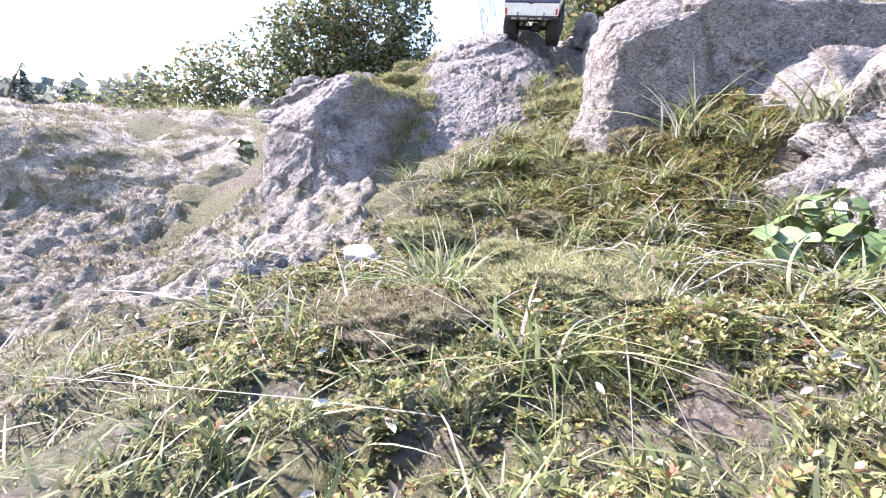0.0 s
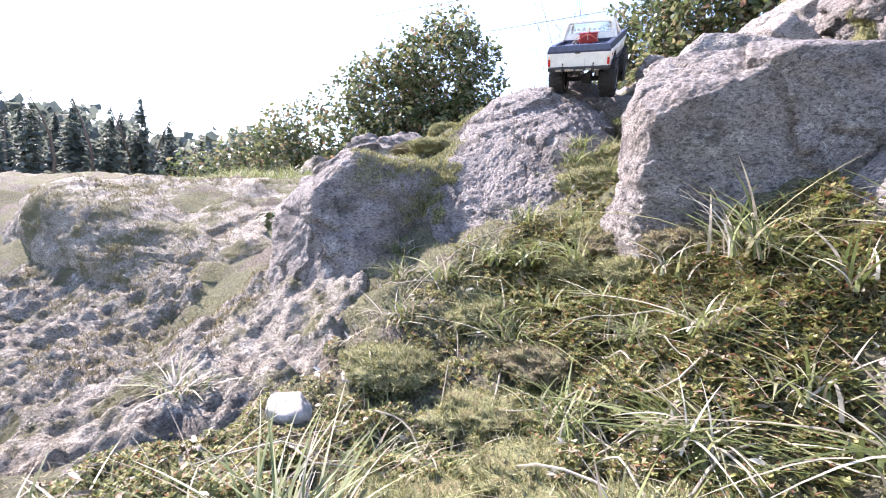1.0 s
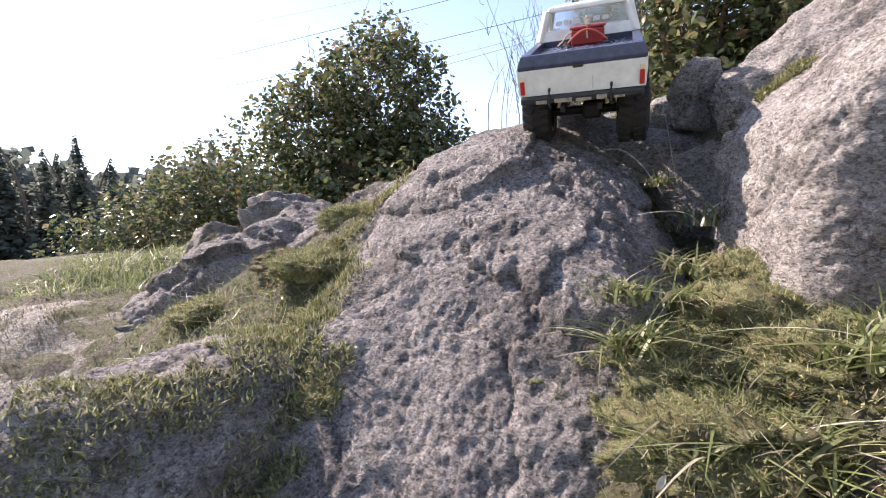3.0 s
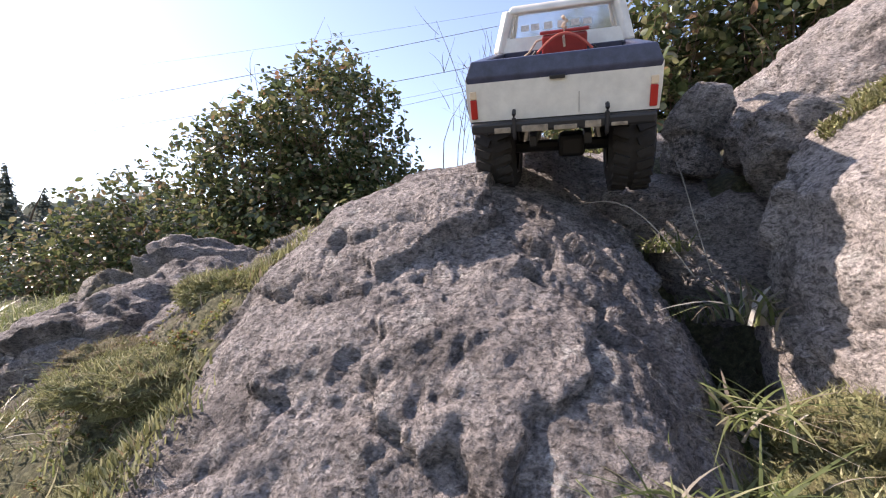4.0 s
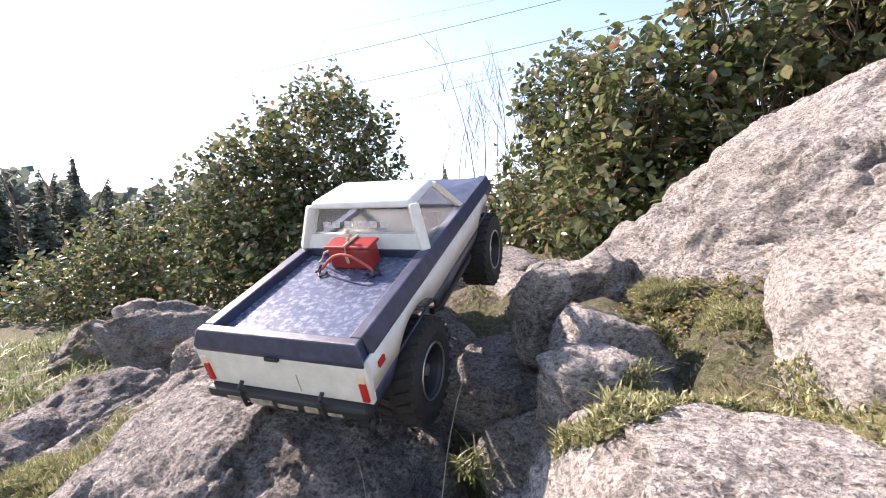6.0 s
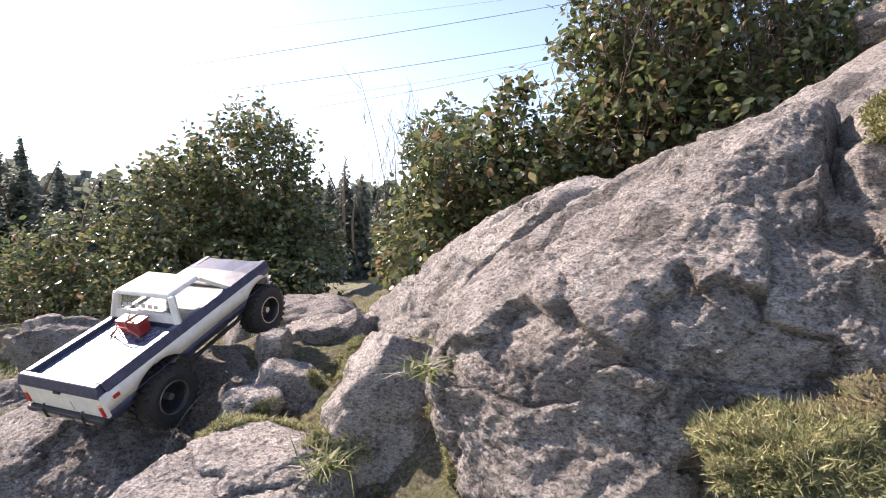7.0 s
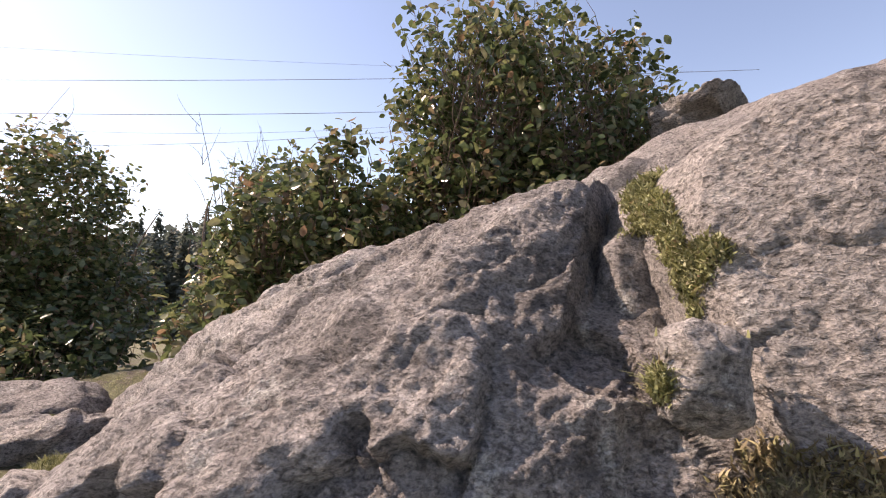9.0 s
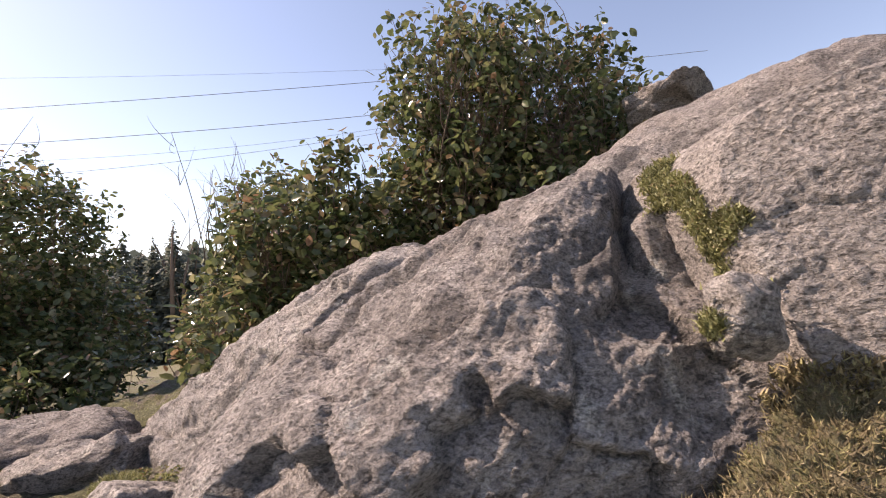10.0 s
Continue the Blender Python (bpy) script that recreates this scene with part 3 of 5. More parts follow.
def far_woods():
    """A low band of woods behind the conifers."""
    rng = np.random.default_rng(5)
    n = 36000
    az = np.radians(rng.uniform(-85, 30, n))
    d = rng.uniform(62, 95, n)
    x, y = d * np.sin(az), d * np.cos(az)
    top = 9.2 + 2.4 * vnoise(np.stack([az * 9, az * 0, az * 0], 1), 4) + 1.2 * vnoise(np.stack([az * 60, az * 0, d * 0.05], 1), 6)
    z = -2.9 + rng.uniform(0, 1, n) ** 0.8 * (top + 2.0)
    nrm = rng.normal(size=(n, 3))
    nrm /= np.linalg.norm(nrm, axis=1)[:, None]
    v, f = leaf_cloud(np.stack([x, y, z], 1), nrm, rng.uniform(0.8, 1.7, n), rng, 0.9, True)
    tagged(new("far_woods", mesh_of("far_woods", v, f, HAZED_NEEDLES)), "hazy dark band of distant forest", "woods", "", "stuff")


far_woods()


def power_line(a, b, radius):
    """A cable that hangs slightly between two far points."""
    a, b = Vector(a), Vector(b)
    d = b - a
    a, b = a - d * 1.6, b + d * 1.2
    v, f = [], []
    for k in range(61):
        t = k / 60
        p = a + (b - a) * t - Vector((0, 0, 1)) * 2.0 * 4 * t * (1 - t) + Vector((0, 0, 2.0))
        for s in range(4):
            an = 1.571 * s
            v.append((p.x, p.y + radius * math.cos(an), p.z + radius * math.sin(an)))
    for k in range(60):
        for s in range(4):
            f.append([4 * k + s, 4 * k + (s + 1) % 4, 4 * k + 4 + (s + 1) % 4, 4 * k + 4 + s])
    tagged(new("power_line", mesh_of("power_line", v, f, CABLE)), "thin dark overhead power cable against the sky", "cable", "power lines")


CABLE = plain("dark cable", (0.12, 0.13, 0.15), 0.5)
power_line((-44.9, 68.4, 34.3), (-1.5, 69.8, 36.1), 0.018)
power_line((-53.4, 68.4, 29.5), (-0.5, 69.9, 34.1), 0.045)
power_line((-44.5, 68.8, 25.3), (-8.1, 69.9, 28.1), 0.045)
power_line((-35.7, 69.2, 23.2), (-14.9, 69.9, 24.7), 0.022)
power_line((-39.1, 69.2, 21.2), (-16.5, 69.9, 23.4), 0.03)

# ---- model truck ----
TRUCK = pose(0.098, 1.819, 1.076, 24.7, 2.7, -7.3)
WHITE = plain("cream white body paint", (0.70, 0.68, 0.62), 0.42, 0, 0.12, 45, 0.15)
NAVY = plain("navy blue paint", (0.042, 0.048, 0.085), 0.36, 0, 0.45, 60, 0.3)
RUBBER = plain("dusty black rubber", (0.028, 0.026, 0.025), 0.85, 0, 0.3, 120, 0.4)
BLACK = plain("black plastic", (0.018, 0.018, 0.02), 0.5)
STEEL = plain("worn grey metal", (0.45, 0.43, 0.40), 0.4, 0.9, 0.2, 80)
RED_LAMP = plain("red lamp plastic", (0.45, 0.02, 0.014), 0.3)
AMBER = plain("clear amber lamp plastic", (0.75, 0.6, 0.42), 0.3)
RED_BOX = plain("glossy red plastic", (0.30, 0.028, 0.024), 0.3, 0, 0.2, 50)
CORD = plain("braided beige cord", (0.50, 0.40, 0.30), 0.8, 0, 0.3, 300)
DECAL = plain("faded grey decal", (0.55, 0.53, 0.50), 0.6, 0, 0.4, 300)
SCUFF = plain("scuffed tan bumper", (0.30, 0.25, 0.19), 0.7, 0, 0.5, 90)


def bed_paint():
    m, n, l, b = material("scratched blue bed paint")
    co = n.new("ShaderNodeTexCoord")
    tex = add(n, "ShaderNodeTexNoise", Scale=130.0, Detail=8.0, Roughness=0.75)
    l.new(co.outputs["Object"], tex.inputs["Vector"])
    r = ramp(n, [(0.35, (0.045, 0.056, 0.10)), (0.52, (0.09, 0.11, 0.17)), (0.70, (0.20, 0.22, 0.28))])
    l.new(tex.outputs["Fac"], r.inputs[0])
    l.new(r.outputs[0], b.inputs["Base Color"])
    g = ramp(n, [(0.3, (0.12, 0.12, 0.12)), (0.7, (0.38, 0.38, 0.38))])
    l.new(tex.outputs["Fac"], g.inputs[0])
    l.new(g.outputs[0], b.inputs["Roughness"])
    return m


def window_glass():
    m, n, l, b = material("clear hazy window plastic")
    b.inputs["Base Color"].default_value = (0.9, 0.92, 0.92, 1)
    b.inputs["Roughness"].default_value = 0.12
    b.inputs["Transmission Weight"].default_value = 0.95
    b.inputs["IOR"].default_value = 1.2
    return m


BED_BLUE, GLASS = bed_paint(), window_glass()


def solid(points, faces):
    bm = bmesh.new()
    vs = [bm.verts.new(p) for p in points]
    for f in faces:
        bm.faces.new([vs[i] for i in f])
    bmesh.ops.recalc_face_normals(bm, faces=bm.faces)
    return bm


def softened(points, faces, offset=0.0016):
    bm = solid(points, faces)
    bmesh.ops.bevel(bm, geom=list(bm.edges), offset=offset, segments=2, affect="EDGES", profile=0.5)
    return bm


def box(x0, x1, y0, y1, z0, z1, bevel=0.0):
    bm = solid([(x, y, z) for x in (x0, x1) for y in (y0, y1) for z in (z0, z1)], [(0, 1, 3, 2), (4, 6, 7, 5), (0, 4, 5, 1), (2, 3, 7, 6), (0, 2, 6, 4), (1, 5, 7, 3)])
    if bevel:
        bmesh.ops.bevel(bm, geom=list(bm.edges), offset=bevel, segments=2, affect="EDGES", profile=0.5)
    return bm


def beam(a, b, w, d, bevel=0.002):
    """A square bar from a to b."""
    a, b = Vector(a), Vector(b)
    bm = box(-w / 2, w / 2, -d / 2, d / 2, 0, (b - a).length, bevel)
    bm.transform(Matrix.Translation(a) @ (b - a).to_track_quat("Z", "Y").to_matrix().to_4x4())
    return bm


def tube(points, r, sides=8):
    """A round tube along points."""
    pts = [Vector(p) for p in points]
    v, f = [], []
    for k, p in enumerate(pts):
        t = (pts[min(k + 1, len(pts) - 1)] - pts[max(k - 1, 0)]).normalized()
        q = t.to_track_quat("Z", "Y").to_matrix()
        for s in range(sides):
            an = 2 * math.pi * s / sides
            v.append(p + q @ Vector((r * math.cos(an), r * math.sin(an), 0)))
    for k in range(len(pts) - 1):
        for s in range(sides):
            f.append((k * sides + s, k * sides + (s + 1) % sides, (k + 1) * sides + (s + 1) % sides, (k + 1) * sides + s))
    f.append(tuple(reversed(range(sides))))
    f.append(tuple(range((len(pts) - 1) * sides, len(pts) * sides)))
    return solid(v, f)


def lathe(profile, axis_x=True, steps=40):
    """A closed ring profile of (x, radius) turned about the x axis."""
    v, f, n = [], [], len(profile)
    for k in range(steps):
        an = 2 * math.pi * k / steps
        v += [(x, r * math.cos(an), r * math.sin(an)) for x, r in profile]
    for k in range(steps):
        for s in range(n):
            a, b = k * n + s, k * n + (s + 1) % n
            f.append((a, b, (b + n) % (n * steps), (a + n) % (n * steps)))
    return solid(v, f)


WHEEL_Y, WHEEL_Z, TYRE_R = (0.110, 0.423), -0.056, 0.062


def arch_floor(y, rest):
    """The lower edge of the body side at y: the wheel arches cut into it."""
    z = rest
    for c in WHEEL_Y:
        d = abs(y - c)
        if d < 0.072:
            z = max(z, -0.040 + math.sqrt(0.072**2 - d * d) * 0.98)
    return z


def side_shell(sign, lower, upper, x_low, x_high):
    """One long body side between two heights, with its thickness."""
    ys = [0.470 * k / 94 for k in range(95)]
    bm = bmesh.new()
    rows = []
    for y in ys:
        nose = 0.010 * max(0, (y - 0.42) / 0.05) ** 2
        lo = min(max(lower, arch_floor(y, lower)), upper - 0.001)
        row = []
        for z in (lo, 0.5 * (lo + upper), upper):
            t = (z - lower) / (upper - lower)
            x = x_low + (x_high - x_low) * math.sin(min(1, max(0, t)) * 1.571) - nose
            row.append((bm.verts.new((sign * x, y, z)), bm.verts.new((sign * (x - 0.003), y, z))))
        rows.append(row)
    for a, b in zip(rows, rows[1:]):
        for k in (0, 1):
            bm.faces.new((a[k][0], b[k][0], b[k + 1][0], a[k + 1][0]))
            bm.faces.new((a[k][1], a[k + 1][1], b[k + 1][1], b[k][1]))
        bm.faces.new((a[0][0], a[0][1], b[0][1], b[0][0]))
        bm.faces.new((a[2][0], b[2][0], b[2][1], a[2][1]))
    for e in (rows[0], rows[-1]):
        for k in (0, 1):
            bm.faces.new((e[k][0], e[k + 1][0], e[k + 1][1], e[k][1]))
    bmesh.ops.recalc_face_normals(bm, faces=bm.faces)
    return bm


def lug_mesh():
    bm = box(-0.0095, 0.0095, -0.0042, 0.0042, -0.002, 0.0042)
    me = bpy.data.meshes.new("tread_lug")
    bm.to_mesh(me)
    bm.free()
    me.materials.append(RUBBER)
    return me


LUG = lug_mesh()


def wheel(parent, x, y):
    ob = new("wheel")
    ob.parent = parent
    ob.location = (x, y, WHEEL_Z)
    w, r = 0.024, TYRE_R
    bm = lathe([(-w, 0.034), (-w - 0.003, 0.045), (-w + 0.001, r - 0.005), (-w + 0.008, r - 0.0025), (w - 0.008, r - 0.0025), (w - 0.001, r - 0.005), (w + 0.003, 0.045), (w, 0.034)], True, 44)
    part("tyre", bm, RUBBER, ob, "knobbly black rubber tyre")
    for k in range(26):
        for s, off in ((-1, 0.0), (1, 0.12)):
            lug = new("tread_lug", LUG)
            lug.parent = ob
            lug.matrix_local = Matrix.Rotation(2 * math.pi * k / 26 + off, 4, "X") @ Matrix.Translation((s * 0.0135, 0, r - 0.0028)) @ Matrix.Rotation(0.35 * s, 4, "Z")
    bm = lathe([(-w + 0.004, 0.036), (-w + 0.002, 0.033), (-w + 0.006, 0.030), (-0.002, 0.026), (-0.002, 0.004), (0.002, 0.004), (0.002, 0.026), (w - 0.006, 0.030), (w - 0.002, 0.033), (w - 0.004, 0.036)], True, 36)
    part("rim", bm, BLACK, ob, "black spoked rim")
    for s in (-1, 1):
        part("bead_ring", lathe([(s * (w - 0.001), 0.0345), (s * (w + 0.001), 0.0335), (s * (w + 0.001), 0.0315), (s * (w - 0.001), 0.0315)], True, 36), STEEL, ob, "thin steel bead ring")
    part("hub", lathe([(-0.016, 0.001), (-0.016, 0.007), (0.016, 0.007), (0.016, 0.001)], True, 12), STEEL, ob, "steel hub nut")


def model_truck():
    root = tagged(new("model_truck"), "cream and navy model pickup truck climbing a granite boulder", "model truck")
    for s in (-1, 1):
        part("side_panel", side_shell(s, 0.010, 0.046, 0.0985, 0.1000), WHITE, root, "cream painted body side with wheel arches", True)
        part("lower_panel", side_shell(s, -0.014, 0.0095, 0.0930, 0.0982), NAVY, root, "navy lower body side", True)
        part("bed_rail", softened([(s * x, y, z) for y in (0.0134, 0.470) for x, z in ((0.1003, 0.0465), (0.0935, 0.063), (0.0800, 0.063), (0.0800, 0.030), (0.097, 0.030))], [(0, 1, 6, 5), (1, 2, 7, 6), (2, 3, 8, 7), (3, 4, 9, 8), (4, 0, 5, 9), (0, 4, 3, 2, 1), (5, 6, 7, 8, 9)]), NAVY, root, "navy upper rail with a chipped edge")
        part("cab_pillar", beam((s * 0.0865, 0.190, 0.060), (s * 0.0725, 0.208, 0.114), 0.013, 0.016, 0.003), WHITE, root)
        part("cab_pillar", beam((s * 0.0865, 0.336, 0.060), (s * 0.0705, 0.283, 0.114), 0.010, 0.008, 0.002), WHITE, root)
        part("side_window", solid([(s * 0.0855, 0.200, 0.063), (s * 0.0845, 0.330, 0.063), (s * 0.0700, 0.283, 0.113), (s * 0.0720, 0.210, 0.113), (s * 0.0845, 0.200, 0.063), (s * 0.0835, 0.330, 0.063), (s * 0.0690, 0.283, 0.113), (s * 0.0710, 0.210, 0.113)], [(0, 1, 2, 3), (7, 6, 5, 4), (0, 4, 5, 1), (1, 5, 6, 2), (2, 6, 7, 3), (3, 7, 4, 0)]), GLASS, root, "clear side window").visible_shadow = False
        part("tail_lamp", box(s * 0.0925 - 0.0036, s * 0.0925 + 0.0036, -0.0045, 0.004, 0.003, 0.024, 0.001), RED_LAMP, root, "tall red tail lamp")
        part("reverse_lamp", box(s * 0.0925 - 0.0036, s * 0.0925 + 0.0036, -0.0042, 0.004, 0.0246, 0.033, 0.001), AMBER, root, "pale reversing lamp")
        part("side_marker", box(s * 0.0995 - 0.002, s * 0.0995 + 0.002, 0.018, 0.030, 0.026, 0.033, 0.0006), RED_LAMP, root, "red side marker lamp")
        part("frame_rail", box(s * 0.030 - 0.004, s * 0.030 + 0.004, 0.01, 0.46, -0.034, -0.022, 0.001), BLACK, root, "black chassis rail")
        part("rock_slider", tube([(s * 0.082, 0.185, -0.026), (s * 0.088, 0.20, -0.028), (s * 0.088, 0.335, -0.028), (s * 0.082, 0.35, -0.026)], 0.0045), BLACK, root, "black tube rock slider")
        part("shackle", tube([(s * 0.048, -0.012, 0.010 - 0.03 * k / 8) if 0 < k < 8 else (s * 0.048, -0.006, 0.010 - 0.03 * k / 8) for k in range(9)], 0.0022), BLACK, root, "black tow shackle")
    part("tailgate", solid([(x * 0.1, y, z) for y in (-0.002, 0.004) for x, z in ((-0.985, 0.0), (0.985, 0.0), (1.0, 0.023), (1.0, 0.046), (-1.0, 0.046), (-1.0, 0.023))], [(0, 1, 2, 3, 4, 5), (11, 10, 9, 8, 7, 6), (0, 6, 7, 1), (1, 7, 8, 2), (2, 8, 9, 3), (3, 9, 10, 4), (4, 10, 11, 5), (5, 11, 6, 0)]), WHITE, root, "cream tailgate")
    part("tail_rail", softened([(s * x, y, z) for s in (-1, 1) for x, y, z in ((0.1003, -0.003, 0.0465), (0.0935, 0.003, 0.063), (0.0935, 0.013, 0.063), (0.097, 0.013, 0.030), (0.097, 0.0, 0.030))], [(0, 5, 6, 1), (1, 6, 7, 2), (2, 7, 8, 3), (3, 8, 9, 4), (4, 9, 5, 0), (0, 1, 2, 3, 4), (9, 8, 7, 6, 5)]), NAVY, root, "navy tailgate rail")
    part("tailgate_handle", box(-0.010, 0.006, -0.005, 0.0, 0.0385, 0.0425, 0.0008), BLACK, root, "small dark tailgate handle")
    part("tailgate_crack", box(0.0195, 0.0203, -0.0027, 0.0, 0.003, 0.024), plain("grey crack", (0.36, 0.34, 0.30), 0.8), root)
    part("bed_floor", box(-0.0795, 0.0795, 0.0132, 0.185, 0.046, 0.0525, 0.001), BED_BLUE, root, "scuffed glossy blue bed floor")
    part("bed_front_wall", box(-0.0798, 0.0798, 0.1855, 0.190, 0.030, 0.0625, 0.001), NAVY, root)
    part("bonnet", solid([(x, y, z) for y, dz in ((0.338, 0.001), (0.40, 0.003), (0.466, -0.004)) for x, z in ((-0.094, 0.0632 + dz * 0.3), (-0.05, 0.0632 + dz), (0.0, 0.0645 + dz), (0.05, 0.0632 + dz), (0.094, 0.0632 + dz * 0.3))] + [(x, y, 0.050) for y in (0.338, 0.466) for x in (-0.094, 0.094)], [(k, k + 1, k + 6, k + 5) for k in (0, 1, 2, 3, 5, 6, 7, 8)] + [(15, 0, 5, 10, 17), (16, 18, 14, 9, 4), (17, 10, 11, 12, 13, 14, 18), (15, 16, 4, 3, 2, 1, 0), (15, 17, 18, 16)]), NAVY, root, "navy bonnet", False)
    part("front_panel", box(-0.090, 0.090, 0.462, 0.469, -0.006, 0.052, 0.002), WHITE, root, "cream front panel")
    part("front_bumper", box(-0.085, 0.085, 0.474, 0.486, -0.022, -0.008, 0.003), BLACK, root, "black front bumper")
    bm = solid([(s * x, y, z) for s in (-1, 1) for x, y, z in ((0.0755, 0.200, 0.111), (0.0735, 0.290, 0.111), (0.068, 0.285, 0.1205), (0.070, 0.206, 0.1215))], [(0, 1, 2, 3), (7, 6, 5, 4), (0, 4, 5, 1), (1, 5, 6, 2), (2, 6, 7, 3), (3, 7, 4, 0)])
    bmesh.ops.bevel(bm, geom=list(bm.edges), offset=0.004, segments=3, affect="EDGES", profile=0.5)
    part("cab_roof", bm, WHITE, root, "cream cab roof", True)
    part("cab_back_panel", solid([(s * x, y, z) for s in (-1, 1) for x, y, z in ((0.088, 0.186, 0.060), (0.083, 0.193, 0.080), (0.083, 0.199, 0.080), (0.088, 0.194, 0.060))], [(0, 1, 2, 3), (7, 6, 5, 4), (0, 4, 5, 1), (1, 5, 6, 2), (2, 6, 7, 3), (3, 7, 4, 0)]), WHITE, root, "cream panel under the rear window")
    rear = part("rear_window", solid([(s * x, y, z) for s in (-1, 1) for x, y, z in ((0.079, 0.1935, 0.079), (0.0685, 0.2045, 0.1125), (0.0685, 0.2055, 0.1125), (0.079, 0.1945, 0.079))], [(0, 1, 2, 3), (7, 6, 5, 4), (0, 4, 5, 1), (1, 5, 6, 2), (2, 6, 7, 3), (3, 7, 4, 0)]), GLASS, root, "clear rear window with worn lettering")
    rear.visible_shadow = False
    for k, (x, h) in enumerate(((-0.050, 0.011), (-0.036, 0.012), (-0.018, 0.013), (0.0, 0.013), (0.018, 0.012), (0.034, 0.011))):
        bm = box(x - 0.0055, x + 0.0055, -0.0006, 0.0, 0.0, 0.7 * h)
        bm.transform(Matrix.Translation((0, 0.1960, 0.0875)) @ Matrix.Rotation(-0.31, 4, "X"))
        part("worn_letter_bar", bm, DECAL, rear)
    part("windscreen", solid([(s * x, y, z) for s in (-1, 1) for x, y, z in ((0.081, 0.334, 0.064), (0.0665, 0.286, 0.112), (0.0665, 0.285, 0.112), (0.081, 0.333, 0.064))], [(0, 1, 2, 3), (7, 6, 5, 4), (0, 4, 5, 1), (1, 5, 6, 2), (2, 6, 7, 3), (3, 7, 4, 0)]), GLASS, root, "clear windscreen").visible_shadow = False
    part("cab_floor", box(-0.079, 0.079, 0.1905, 0.337, 0.052, 0.0575), BLACK, root, "dark cab interior floor")
    part("rear_bumper", box(-0.096, 0.096, -0.012, 0.006, -0.013, -0.001, 0.003), BLACK, root, "black rear bumper")
    for x0, x1 in ((-0.070, -0.052), (-0.040, -0.012), (-0.006, 0.018), (0.026, 0.042), (0.052, 0.068)):
        part("bumper_scuff", box(x0, x1, -0.0128, -0.008, -0.0125, -0.0065 + 0.002 * math.sin(90 * x0), 0.0008), SCUFF, root, "scuffed tan patch on the bumper")
    for y in WHEEL_Y:
        part("axle", tube([(-0.062, y, WHEEL_Z), (-0.02, y, WHEEL_Z), (0.02, y, WHEEL_Z), (0.062, y, WHEEL_Z)], 0.008), BLACK, root, "black axle tube")
        part("axle_housing", box(-0.004, 0.030, y - 0.017, y + 0.017, WHEEL_Z - 0.014, WHEEL_Z + 0.016, 0.006), BLACK, root, "black differential housing")
        for s in (-1, 1):
            part("shock_absorber", tube([(s * 0.050, y + 0.004, WHEEL_Z + 0.004), (s * 0.036, y + 0.016, 0.02)], 0.006), STEEL, root, "grey shock absorber")
            part("suspension_link", tube([(s * 0.036, y, WHEEL_Z - 0.006), (s * 0.026, y + (0.12 if y < 0.2 else -0.12), -0.034)], 0.003), STEEL, root, "thin steel suspension link")
    part("skid_plate", box(-0.030, 0.030, 0.20, 0.33, -0.044, -0.035, 0.004), BLACK, root, "black skid plate")
    for y in WHEEL_Y:
        for s in (-1, 1):
            wheel(root, s * 0.083, y)
    root.matrix_world = TRUCK


def equipment_box():
    root = tagged(new("equipment_box"), "red plastic box tied with cords in the truck bed", "box")
    part("case", box(-0.036, 0.036, 0.0, 0.030, 0.0, 0.034, 0.004), RED_BOX, root, "glossy red case")
    part("lid", box(-0.039, 0.039, -0.003, 0.033, 0.0345, 0.040, 0.002), RED_BOX, root, "red lid")
    arc = [(-0.045 + 0.09 * k / 12, -0.012 - 0.004 * math.sin(math.pi * k / 12), 0.006 + 0.028 * math.sin(math.pi * k / 12)) for k in range(13)]
    part("cord", tube(arc, 0.0022), plain("red cord", (0.5, 0.10, 0.07), 0.7), root, "red cord looped over the front")
    for s in (-1, 1):
        part("hook", tube([(s * 0.045, -0.012, 0.008), (s * 0.048, -0.018, 0.002), (s * 0.042, -0.026, 0.002), (s * 0.034, -0.022, 0.003), (s * 0.036, -0.014, 0.002)], 0.0018), BLACK, root, "small black hook")
        part("hook", tube([(s * 0.045, -0.012, 0.012), (s * 0.052, -0.010, 0.004), (s * 0.056, -0.016, 0.002)], 0.0020), BLACK, root, "small black hook")
    part("strap", tube([(0.0, 0.034, 0.030), (0.002, 0.033, 0.042), (0.001, 0.012, 0.0425), (0.0, -0.004, 0.042), (-0.001, -0.006, 0.028), (0.0, -0.004, 0.014)], 0.0022), CORD, root, "beige cord tied over the lid")
    part("knot", tube([(-0.004, 0.012, 0.043), (0.0, 0.010, 0.048), (0.004, 0.013, 0.052), (0.0, 0.016, 0.056), (-0.003, 0.013, 0.059)], 0.0028), CORD, root, "beige knot")
    part("cord_end", tube([(-0.03, 0.01, 0.030), (-0.045, 0.004, 0.026), (-0.058, 0.010, 0.010), (-0.068, 0.014, 0.003)], 0.0018), CORD, root)
    root.matrix_world = TRUCK @ pose(0.004, 0.150, 0.0527) @ Matrix.Scale(0.8, 4)


model_truck()
equipment_box()

# ---- ground cover ----
CELL, X0, Y0, NX, NY = 0.008, -2.2, 0.0, 620, 440
ROCK_TOP = np.full((NX, NY), -9.0)


